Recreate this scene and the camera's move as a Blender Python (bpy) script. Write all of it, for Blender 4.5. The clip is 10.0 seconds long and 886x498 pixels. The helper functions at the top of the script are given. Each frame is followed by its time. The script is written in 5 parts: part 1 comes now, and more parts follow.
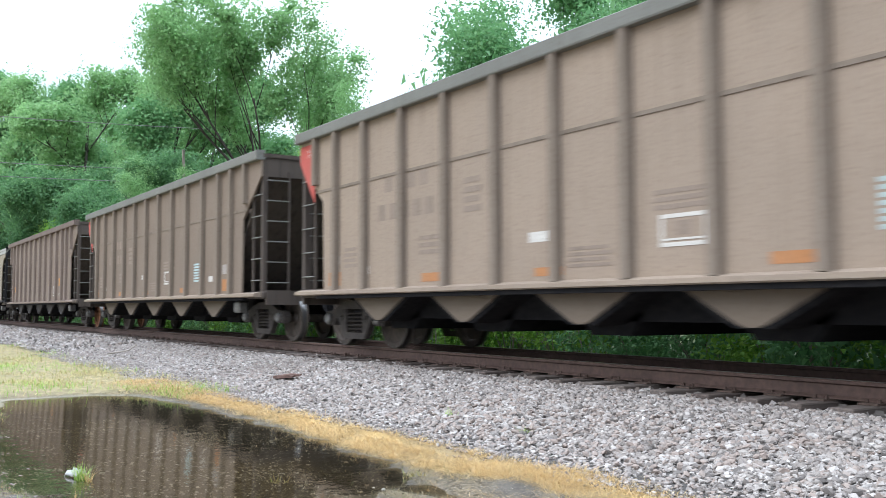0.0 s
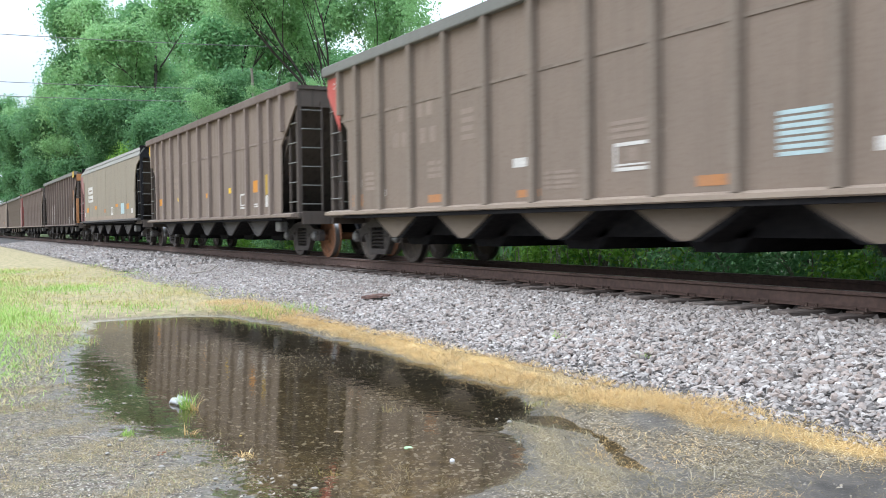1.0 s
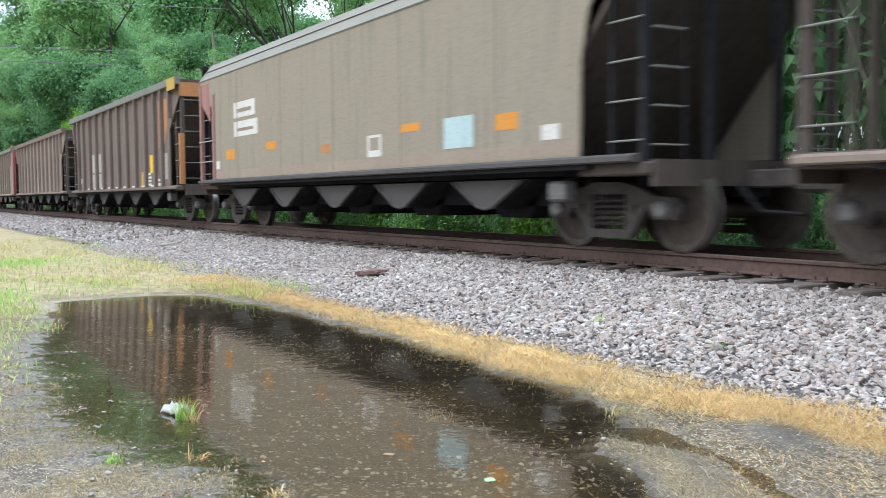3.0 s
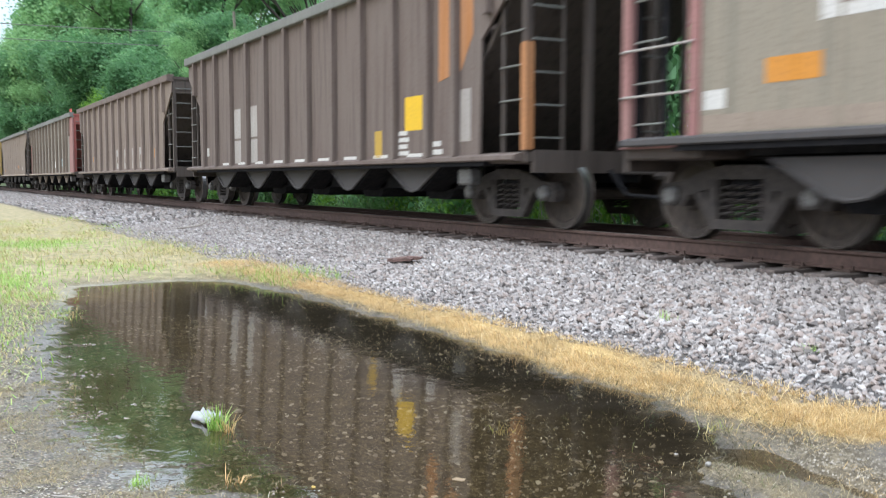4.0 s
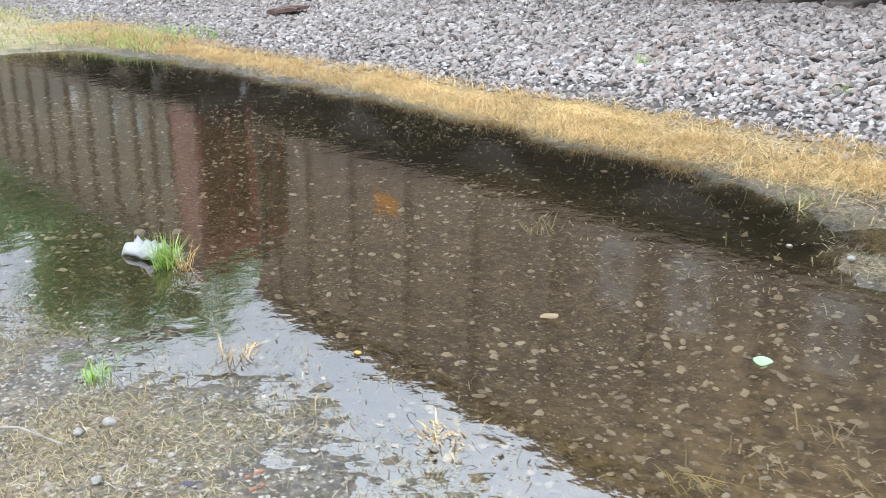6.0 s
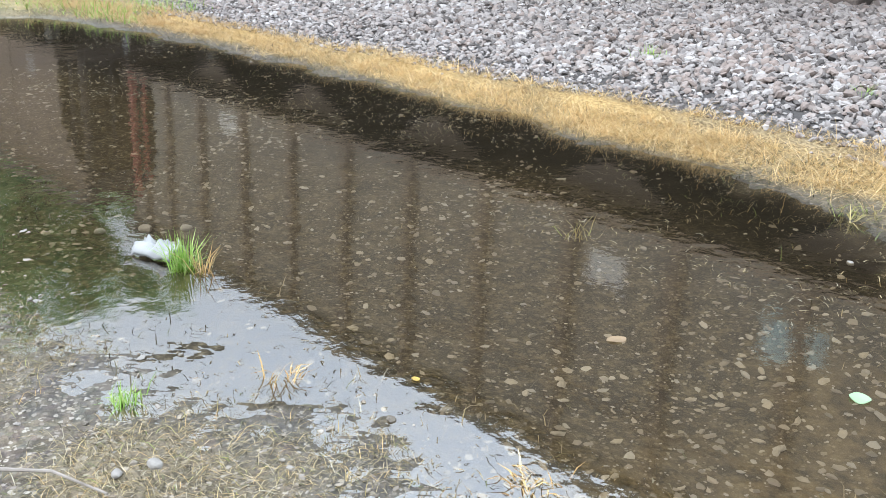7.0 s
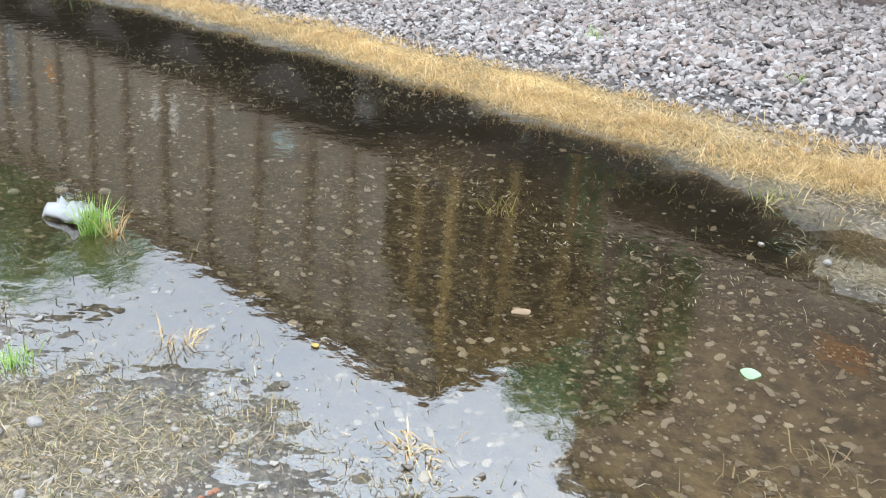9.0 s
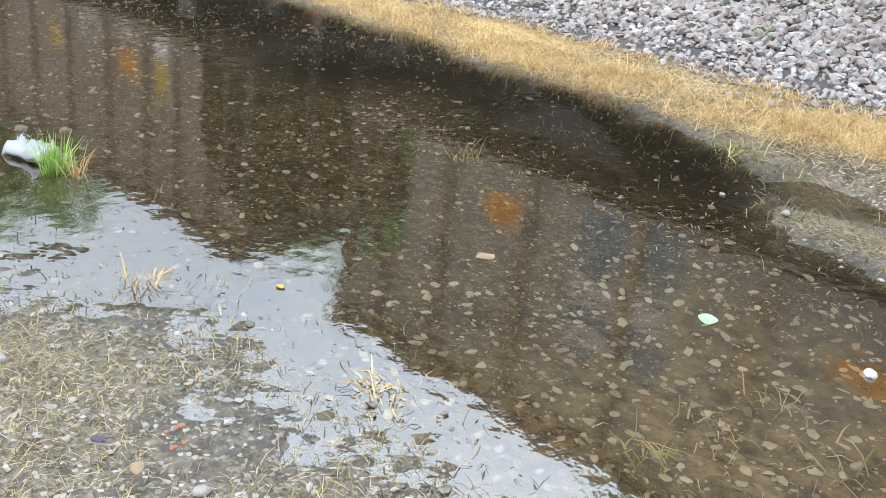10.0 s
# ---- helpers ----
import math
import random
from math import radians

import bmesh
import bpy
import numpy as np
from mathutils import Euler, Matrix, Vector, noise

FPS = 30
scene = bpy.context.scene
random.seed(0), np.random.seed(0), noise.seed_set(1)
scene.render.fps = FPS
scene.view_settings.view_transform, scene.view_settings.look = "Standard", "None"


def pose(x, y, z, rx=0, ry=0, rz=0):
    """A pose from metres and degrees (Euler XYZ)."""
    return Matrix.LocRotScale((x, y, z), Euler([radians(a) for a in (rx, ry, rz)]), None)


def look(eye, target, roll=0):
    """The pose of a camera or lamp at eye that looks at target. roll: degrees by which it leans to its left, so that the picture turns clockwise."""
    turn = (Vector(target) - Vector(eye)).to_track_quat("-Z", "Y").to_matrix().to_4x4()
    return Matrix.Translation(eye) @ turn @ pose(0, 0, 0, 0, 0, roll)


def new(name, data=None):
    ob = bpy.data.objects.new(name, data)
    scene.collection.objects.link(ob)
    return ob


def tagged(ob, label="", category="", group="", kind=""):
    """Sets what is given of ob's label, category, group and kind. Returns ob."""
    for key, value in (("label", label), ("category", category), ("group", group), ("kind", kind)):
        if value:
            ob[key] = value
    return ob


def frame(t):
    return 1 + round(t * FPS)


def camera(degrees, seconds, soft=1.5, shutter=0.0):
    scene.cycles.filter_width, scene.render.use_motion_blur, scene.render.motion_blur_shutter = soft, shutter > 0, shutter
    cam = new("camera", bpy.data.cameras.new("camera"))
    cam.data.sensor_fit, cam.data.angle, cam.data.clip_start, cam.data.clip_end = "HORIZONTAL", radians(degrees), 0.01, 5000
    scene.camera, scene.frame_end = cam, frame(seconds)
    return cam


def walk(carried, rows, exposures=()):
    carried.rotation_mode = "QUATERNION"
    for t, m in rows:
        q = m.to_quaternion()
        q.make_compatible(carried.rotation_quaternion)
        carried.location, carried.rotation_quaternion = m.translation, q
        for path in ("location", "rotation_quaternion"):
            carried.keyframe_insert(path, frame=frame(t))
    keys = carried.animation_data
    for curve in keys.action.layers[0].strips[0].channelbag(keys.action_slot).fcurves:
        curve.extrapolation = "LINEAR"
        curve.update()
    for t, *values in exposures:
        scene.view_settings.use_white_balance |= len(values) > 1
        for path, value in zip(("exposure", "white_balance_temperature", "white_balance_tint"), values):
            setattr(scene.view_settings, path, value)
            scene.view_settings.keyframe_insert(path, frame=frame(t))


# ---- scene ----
PATH = [
    (0, (5.134, 0.34, 1.186), (3.455, 1.42, 1.312), -0.1),
    (0.5, (4.831, 0.303, 1.172), (3.125, 1.344, 1.253), -0.2),
    (1, (4.472, 0.316, 1.192), (2.719, 1.277, 1.142), -0.6),
    (1.5, (4.156, 0.298, 1.177), (2.423, 1.295, 1.112), -1.8),
    (2, (3.804, 0.375, 1.167), (2.098, 1.413, 1.058), -1.5),
    (2.5, (3.464, 0.428, 1.162), (1.77, 1.485, 1.053), 0.6),
    (2.7, (3.346, 0.419, 1.163), (1.648, 1.471, 1.053), -0.5),
    (3.8, (2.569, 0.51, 1.176), (0.835, 1.498, 1.056), 0.7),
    (4, (2.466, 0.537, 1.155), (0.742, 1.54, 1.009), 0.1),
    (4.5, (2.122, 0.534, 1.126), (0.51, 1.643, 0.713), -3.7),
    (5, (1.79, 0.619, 1.092), (0.25, 1.763, 0.528), -2.6),
    (5.5, (1.416, 0.644, 1.068), (-0.079, 1.818, 0.446), -2.0),
    (6, (1.103, 0.61, 1.081), (-0.345, 1.812, 0.405), -2.4),
    (7.3, (0.704, 0.524, 1.1), (-0.633, 1.817, 0.364), 0.9),
    (7.5, (0.71, 0.501, 1.1), (-0.599, 1.822, 0.365), 1.1),
    (8, (0.743, 0.521, 1.099), (-0.546, 1.871, 0.384), 1.9),
    (8.5, (0.784, 0.61, 1.093), (-0.542, 1.931, 0.389), 2.9),
    (9, (0.832, 0.653, 1.075), (-0.466, 1.971, 0.315), 2.6),
    (9.5, (0.846, 0.643, 1.07), (-0.399, 1.973, 0.245), 3.2),
    (10, (0.844, 0.636, 1.065), (-0.366, 1.982, 0.213), 4.5),
]
cam = camera(50.7, 10.0, soft=0.75, shutter=0.28)
walk(cam, [(t, look(eye, target, roll)) for t, eye, target, roll in PATH])

# ---- world, sun, exposure ----
def node(nt, kind, **values):
    n = nt.nodes.new(kind)
    for key, value in values.items():
        if key in n.inputs:
            n.inputs[key].default_value = value
    return n


world = bpy.data.worlds.new("overcast_sky")
scene.world = world
world.use_nodes = True
wn = world.node_tree
wn.nodes.clear()
sky = wn.nodes.new("ShaderNodeTexSky")
sky.sky_type, sky.sun_disc = "NISHITA", False
sky.sun_elevation, sky.sun_rotation = radians(48), radians(200)
sky.air_density, sky.dust_density, sky.ozone_density = 1.0, 4.0, 1.0
sky_bg = node(wn, "ShaderNodeBackground", Strength=0.05)
wn.links.new(sky.outputs[0], sky_bg.inputs["Color"])
# the cloud layer: pale grey, slightly uneven
coord = wn.nodes.new("ShaderNodeTexCoord")
cloud = node(wn, "ShaderNodeTexNoise", Scale=1.6, Detail=5.0, Roughness=0.55)
wn.links.new(coord.outputs["Generated"], cloud.inputs["Vector"])
ramp = wn.nodes.new("ShaderNodeValToRGB")
ramp.color_ramp.elements[0].position, ramp.color_ramp.elements[0].color = 0.3, (0.73, 0.88, 1.1, 1)
ramp.color_ramp.elements[1].position, ramp.color_ramp.elements[1].color = 0.62, (0.9, 1.0, 1.14, 1)
wn.links.new(cloud.outputs["Fac"], ramp.inputs["Fac"])
cloud_bg = node(wn, "ShaderNodeBackground", Strength=0.62)
wn.links.new(ramp.outputs["Color"], cloud_bg.inputs["Color"])
# an overcast sky is about three times as bright overhead as at the horizon
split = wn.nodes.new("ShaderNodeSeparateXYZ")
wn.links.new(coord.outputs["Generated"], split.inputs[0])
rise = wn.nodes.new("ShaderNodeMath")
rise.operation, rise.use_clamp = "MAXIMUM", True
rise.inputs[1].default_value = 0.0
wn.links.new(split.outputs["Z"], rise.inputs[0])
bright = wn.nodes.new("ShaderNodeMath")
bright.operation = "MULTIPLY_ADD"
bright.inputs[1].default_value, bright.inputs[2].default_value = 5.0, 0.6
wn.links.new(rise.outputs[0], bright.inputs[0])
wn.links.new(bright.outputs[0], cloud_bg.inputs["Strength"])
both = wn.nodes.new("ShaderNodeAddShader")
wn.links.new(sky_bg.outputs[0], both.inputs[0])
wn.links.new(cloud_bg.outputs[0], both.inputs[1])
wout = wn.nodes.new("ShaderNodeOutputWorld")
wn.links.new(both.outputs[0], wout.inputs["Surface"])

sun_data = bpy.data.lights.new("sun", "SUN")
sun_data.energy, sun_data.angle, sun_data.color = 0.9, radians(30), (0.97, 1.0, 0.98)
sun = new("sun", sun_data)
sun.matrix_world = look((0, 0, 30), (6, 26, 0))
scene.view_settings.exposure = -0.36


# ---- materials ----
class Shader:
    """A small builder for procedural node materials."""

    def __init__(self, name):
        self.mat = bpy.data.materials.new(name)
        self.mat.use_nodes = True
        self.nt = self.mat.node_tree
        self.nt.nodes.clear()
        self.out = self.nt.nodes.new("ShaderNodeOutputMaterial")
        self.bsdf = self.nt.nodes.new("ShaderNodeBsdfPrincipled")
        self.link(self.bsdf.outputs[0], self.out.inputs["Surface"])
        self.place = self.nt.nodes.new("ShaderNodeTexCoord").outputs["Object"]

    def link(self, a, b):
        self.nt.links.new(a, b)

    def stretch(self, sx, sy, sz):
        m = self.nt.nodes.new("ShaderNodeMapping")
        m.inputs["Scale"].default_value = (sx, sy, sz)
        self.link(self.place, m.inputs["Vector"])
        return m.outputs[0]

    def noise(self, scale, detail=4.0, rough=0.55, vector=None):
        n = node(self.nt, "ShaderNodeTexNoise", Scale=scale, Detail=detail, Roughness=rough)
        self.link(vector or self.place, n.inputs["Vector"])
        return n.outputs["Fac"]

    def voronoi(self, scale, out="Distance"):
        n = node(self.nt, "ShaderNodeTexVoronoi", Scale=scale)
        self.link(self.place, n.inputs["Vector"])
        return n.outputs[out]

    def chips(self, scale, share, size=0.42):
        """Small scattered flecks: 1 on a fleck, 0 between; and a random value for each."""
        n = node(self.nt, "ShaderNodeTexVoronoi", Scale=scale, Randomness=1.0)
        warp = node(self.nt, "ShaderNodeTexNoise", Scale=scale * 1.3, Detail=1.0)
        self.link(self.place, warp.inputs["Vector"])
        add = self.nt.nodes.new("ShaderNodeMixRGB")
        add.blend_type = "ADD"
        add.inputs[0].default_value = 0.6 / scale
        self.link(self.place, add.inputs[1])
        self.link(warp.outputs["Color"], add.inputs[2])
        self.link(add.outputs[0], n.inputs["Vector"])
        split = self.nt.nodes.new("ShaderNodeSeparateColor")
        self.link(n.outputs["Color"], split.inputs[0])
        on = self.math("MULTIPLY", self.math("GREATER_THAN", split.outputs[0], 1 - share), self.math("LESS_THAN", n.outputs["Distance"], size))
        return on, split.outputs[1]

    def ramp(self, fac, *stops):
        n = self.nt.nodes.new("ShaderNodeValToRGB")
        els = n.color_ramp.elements
        while len(els) < len(stops):
            els.new(0.5)
        for e, (at, c) in zip(els, stops):
            e.position, e.color = at, (*((c,) * 3 if isinstance(c, (int, float)) else c), 1)
        self.link(fac, n.inputs["Fac"])
        return n.outputs["Color"]

    def mix(self, fac, a, b, how="MIX"):
        n = self.nt.nodes.new("ShaderNodeMix")
        n.data_type, n.blend_type = "RGBA", how
        for socket, v in ((n.inputs[0], fac), (n.inputs[6], a), (n.inputs[7], b)):
            if isinstance(v, (int, float)):
                socket.default_value = v
            elif isinstance(v, tuple):
                socket.default_value = (*v, 1)
            else:
                self.link(v, socket)
        return n.outputs[2]

    def math(self, how, a, b=0.0):
        n = self.nt.nodes.new("ShaderNodeMath")
        n.operation = how
        for socket, v in zip(n.inputs, (a, b)):
            if isinstance(v, (int, float)):
                socket.default_value = v
            else:
                self.link(v, socket)
        return n.outputs[0]

    def island(self):
        return self.nt.nodes.new("ShaderNodeNewGeometry").outputs["Random Per Island"]

    def each(self):
        return self.nt.nodes.new("ShaderNodeObjectInfo").outputs["Random"]

    def attribute(self, name):
        n = self.nt.nodes.new("ShaderNodeAttribute")
        n.attribute_name = name
        return n.outputs["Fac"]

    def bump(self, height, strength=0.3, distance=0.01):
        n = node(self.nt, "ShaderNodeBump", Strength=strength, Distance=distance)
        self.link(height, n.inputs["Height"])
        self.link(n.outputs[0], self.bsdf.inputs["Normal"])
        return n.outputs[0]

    def done(self, color, rough=0.7, metal=0.0, specular=0.4):
        for key, v in (("Base Color", color), ("Roughness", rough), ("Metallic", metal), ("Specular IOR Level", specular)):
            s = self.bsdf.inputs[key]
            if isinstance(v, tuple):
                s.default_value = (*v, 1)
            elif isinstance(v, (int, float)):
                s.default_value = v
            else:
                self.link(v, s)
        return self.mat


def paint(name, color, dust=(0.19, 0.165, 0.14), amount=0.55, rough=0.75):
    """Car paint under coal dust: streaks that run down, rust freckles and blotches."""
    s = Shader(name)
    streak = s.noise(1.0, 5, 0.6, s.stretch(9, 9, 0.5))
    blotch = s.noise(0.7, 4, 0.6)
    fine = s.noise(28, 3, 0.6)
    dusty = s.ramp(s.math("ADD", s.math("MULTIPLY", streak, 0.6), s.math("MULTIPLY", blotch, 0.5)), (0.36, 0.0), (0.66, amount))
    c = s.mix(dusty, color, dust)
    c = s.mix(s.ramp(fine, (0.5, 0.0), (0.72, 0.4)), c, (0.11, 0.065, 0.045))
    c = s.mix(s.ramp(streak, (0.3, 0.55), (0.46, 0.0)), c, tuple(v * 0.55 for v in color))
    s.bump(s.math("ADD", fine, s.math("MULTIPLY", blotch, 2.0)), 0.25, 0.006)
    return s.done(c, rough, 0.0, 0.12)


def plain(name, color, second=None, scale=20, rough=0.7, metal=0.0, relief=0.2, specular=0.4):
    s = Shader(name)
    n = s.noise(scale, 4)
    big = s.noise(scale * 0.12, 3)
    c = s.mix(s.ramp(n, (0.35, 0.0), (0.7, 1.0)), color, second or tuple(v * 0.6 for v in color))
    c = s.mix(s.ramp(big, (0.4, 0.0), (0.7, 0.35)), c, tuple(v * 0.7 for v in color))
    s.bump(n, relief, 0.005)
    return s.done(c, rough, metal, specular)


TAN = (0.335, 0.26, 0.2)
BROWN = (0.197, 0.153, 0.124)
M = {
    "tan": paint("tan_car_paint", TAN, (0.25, 0.2, 0.16)),
    "tan_dull": paint("dull_tan_car_paint", (0.23, 0.178, 0.14), (0.17, 0.137, 0.112)),
    "tan_grey": paint("grey_tan_car_paint", (0.26, 0.235, 0.195)),
    "brown": paint("brown_car_paint", BROWN, (0.24, 0.192, 0.16)),
    "dark_brown": paint("dark_brown_car_paint", (0.14, 0.105, 0.09), (0.18, 0.15, 0.13)),
    "grey_green": paint("grey_green_car_paint", (0.262, 0.232, 0.182), (0.27, 0.222, 0.165), 0.5),
    "sill_tan": paint("sill_dust_paint", (0.34, 0.27, 0.21), (0.2, 0.16, 0.13)),
    "chord": paint("chord_grey_paint", (0.2, 0.2, 0.18), (0.12, 0.12, 0.11)),
    "chord_gold": paint("chord_gold_paint", (0.5, 0.33, 0.07), (0.2, 0.16, 0.1)),
    "red": paint("faded_red_paint", (0.48, 0.09, 0.075), (0.3, 0.15, 0.12), 0.4),
    "pink": paint("faded_pink_paint", (0.33, 0.15, 0.14), (0.26, 0.18, 0.155), 0.6),
    "yellow": paint("yellow_paint", (0.75, 0.46, 0.03), (0.4, 0.27, 0.08), 0.3),
    "ochre": paint("ochre_paint", (0.5, 0.32, 0.06), (0.3, 0.2, 0.08), 0.4),
    "faded_red": paint("faded_red_end_paint", (0.36, 0.1, 0.085), (0.22, 0.12, 0.1), 0.5),
    "ochre_dull": paint("dull_ochre_paint", (0.4, 0.27, 0.08), (0.22, 0.16, 0.09), 0.6),
    "orange": paint("orange_paint", (0.62, 0.25, 0.035), (0.35, 0.2, 0.1), 0.35),
    "rust_orange": paint("rust_orange_paint", (0.45, 0.19, 0.07), (0.28, 0.18, 0.12), 0.45),
    "white": paint("white_stencil_paint", (0.62, 0.6, 0.56), (0.4, 0.36, 0.32), 0.35),
    "sky_blue": paint("pale_blue_paint", (0.4, 0.53, 0.54), (0.34, 0.36, 0.34), 0.3),
    "faint": paint("faded_dark_stencil_paint", (0.235, 0.183, 0.148), (0.27, 0.215, 0.175), 0.75),
    # ribs of the tan cars, a darker tone than their side sheets
    "tan_rib": paint("dark_tan_rib_paint", (0.18, 0.145, 0.115), (0.26, 0.21, 0.17), 0.5),
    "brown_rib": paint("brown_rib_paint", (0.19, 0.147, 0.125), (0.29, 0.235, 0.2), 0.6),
    "worn_white": paint("worn_white_stencil_paint", (0.42, 0.39, 0.36), (0.24, 0.2, 0.17), 0.6),
    "blue": paint("dull_blue_paint", (0.11, 0.15, 0.18), (0.2, 0.22, 0.22), 0.4),
    # soot plus the deep shade below the cars, both in this near-black colour
    "under": plain("shaded_sooty_underframe_steel", (0.016, 0.016, 0.018), (0.03, 0.028, 0.028), 12, 0.95, 0.0, 0.2, 0.03),
    "coal": plain("coal_lumps", (0.02, 0.02, 0.02), (0.05, 0.05, 0.05), 9, 0.7, 0, 0.8),
    "chute": paint("dusty_chute_steel", (0.18, 0.142, 0.11), (0.14, 0.115, 0.09), 0.5),
    "chute_dark": paint("grimy_chute_steel", (0.085, 0.08, 0.08), (0.07, 0.065, 0.06)),
    "frame": plain("truck_cast_steel", (0.045, 0.04, 0.037), (0.09, 0.076, 0.068), 14, 0.8, 0.0, 0.2, 0.15),
    "wheel": plain("wheel_steel", (0.055, 0.043, 0.036), (0.1, 0.078, 0.062), 10, 0.65, 0.3),
    "tread": plain("worn_tread_steel", (0.3, 0.29, 0.28), None, 40, 0.35, 0.9, 0.05),
    "rusty": plain("orange_rust_wheel", (0.24, 0.1, 0.045), (0.12, 0.06, 0.035), 9, 0.85),
    # car ends: the shade between cars is put into this dark paint
    "end_shade": paint("shaded_end_paint", (0.07, 0.057, 0.05), (0.12, 0.1, 0.085), 0.5),
    "cap": plain("bearing_cap_grey", (0.2, 0.195, 0.19), (0.1, 0.09, 0.08), 20, 0.5, 0.4),
    "rail": plain("rusty_rail_web", (0.08, 0.049, 0.04), (0.125, 0.078, 0.062), 16, 0.8, 0.1),
    "railtop": plain("polished_rail_head", (0.3, 0.28, 0.27), (0.2, 0.18, 0.17), 30, 0.3, 0.9, 0.05),
    "plate": plain("rusty_tie_plate", (0.08, 0.05, 0.04), (0.14, 0.1, 0.08), 30, 0.8, 0.2),
    "debris": plain("rotten_red_brown_wood", (0.2, 0.12, 0.1), (0.1, 0.06, 0.05), 15, 0.85),
    "wire": plain("dark_wire", (0.05, 0.05, 0.05), None, 5, 0.6),
    "paper": plain("wet_white_plastic", (0.36, 0.36, 0.35), (0.22, 0.22, 0.21), 6, 0.35),
    "white_rock": plain("white_quartz", (0.6, 0.58, 0.57), (0.42, 0.4, 0.37), 14, 0.6),
    "pale_leaf": plain("pale_green_leaf", (0.33, 0.48, 0.28), (0.26, 0.4, 0.21), 18, 0.5),
    "tan_leaf": plain("dry_tan_leaf", (0.3, 0.21, 0.12), (0.2, 0.14, 0.08), 18, 0.7),
    "yellow_leaf": plain("yellowed_leaf", (0.5, 0.34, 0.07), (0.34, 0.22, 0.06), 18, 0.6),
    "purple_leaf": plain("dark_purple_leaf", (0.08, 0.06, 0.085), None, 18, 0.6),
    "red_clay": plain("red_brick_crumb", (0.33, 0.14, 0.075), (0.2, 0.1, 0.06), 25, 0.85),
    "twig": plain("grey_dead_twig", (0.33, 0.29, 0.25), (0.2, 0.17, 0.14), 20, 0.85),
    "bark": plain("grey_brown_bark", (0.075, 0.06, 0.05), (0.035, 0.03, 0.026), 9, 0.9, 0, 0.8),
}


def wood_tie():
    s = Shader("weathered_creosote_wood")
    g = s.noise(1, 5, 0.6, s.stretch(30, 2, 30))
    c = s.mix(s.ramp(g, (0.35, 0.0), (0.68, 1.0)), (0.045, 0.034, 0.03), (0.15, 0.115, 0.098))
    c = s.mix(s.math("MULTIPLY", s.each(), 0.4), c, (0.2, 0.17, 0.15))
    s.bump(g, 0.7, 0.01)
    return s.done(c, 0.9)


def stones(name, *stops, rough=0.85):
    s = Shader(name)
    c = s.ramp(s.island(), *stops)
    n = s.noise(60, 3)
    c = s.mix(s.ramp(n, (0.35, 0.0), (0.75, 0.4)), c, (0.16, 0.14, 0.125))
    c = s.mix(s.ramp(s.noise(0.9, 3), (0.45, 0.0), (0.7, 0.35)), c, (0.19, 0.155, 0.135))
    s.bump(n, 0.3, 0.004)
    return s.done(c, rough)


def blades(name, *stops, glow=0.25):
    """Thin plant matter: it lets some light through."""
    s = Shader(name)
    c = s.ramp(s.island(), *stops)
    c = s.mix(s.ramp(s.noise(0.35, 3), (0.35, 0.0), (0.68, 0.45)), c, stops[0][1])
    s.done(c, 0.6, 0.0, 0.25)
    tr = s.nt.nodes.new("ShaderNodeBsdfTranslucent")
    s.link(c, tr.inputs["Color"])
    m = s.nt.nodes.new("ShaderNodeMixShader")
    m.inputs[0].default_value = glow
    s.link(s.bsdf.outputs[0], m.inputs[1])
    s.link(tr.outputs[0], m.inputs[2])
    s.link(m.outputs[0], s.out.inputs["Surface"])
    return s.mat


M["tie"] = wood_tie()
M["ballast"] = stones("crushed_stone_ballast", (0.0, (0.1, 0.088, 0.08)), (0.2, (0.25, 0.222, 0.205)), (0.45, (0.4, 0.362, 0.33)),
                      (0.6, (0.3, 0.235, 0.2)), (0.75, (0.3, 0.262, 0.235)), (0.9, (0.43, 0.395, 0.37)), (1.0, (0.54, 0.505, 0.475)))
M["pebble"] = stones("mixed_pebbles", (0.0, (0.12, 0.1, 0.072)), (0.3, (0.22, 0.182, 0.135)), (0.6, (0.34, 0.29, 0.215)),
                     (0.85, (0.27, 0.25, 0.22)), (1.0, (0.44, 0.395, 0.32)), rough=0.6)
M["straw"] = blades("dry_straw", (0.0, (0.34, 0.21, 0.085)), (0.3, (0.58, 0.38, 0.155)), (0.7, (0.78, 0.56, 0.26)), (0.9, (0.86, 0.7, 0.43)), (1.0, (0.4, 0.33, 0.12)))
M["litter"] = blades("grey_brown_plant_litter", (0.0, (0.1, 0.085, 0.055)), (0.25, (0.3, 0.25, 0.15)), (0.5, (0.52, 0.43, 0.27)), (0.7, (0.36, 0.28, 0.13)), (0.85, (0.15, 0.115, 0.07)), (1.0, (0.62, 0.56, 0.42)))
M["stubble"] = blades("dark_wet_stubble", (0.0, (0.04, 0.035, 0.022)), (0.5, (0.1, 0.085, 0.05)), (0.8, (0.2, 0.17, 0.1)), (1.0, (0.16, 0.2, 0.07)))
M["meadow"] = blades("yellow_green_grass", (0.0, (0.27, 0.26, 0.1)), (0.4, (0.48, 0.38, 0.17)), (0.7, (0.6, 0.47, 0.24)), (1.0, (0.26, 0.36, 0.08)))
M["green"] = blades("fresh_green_grass", (0.0, (0.2, 0.36, 0.06)), (0.5, (0.33, 0.5, 0.12)), (1.0, (0.5, 0.55, 0.22)))
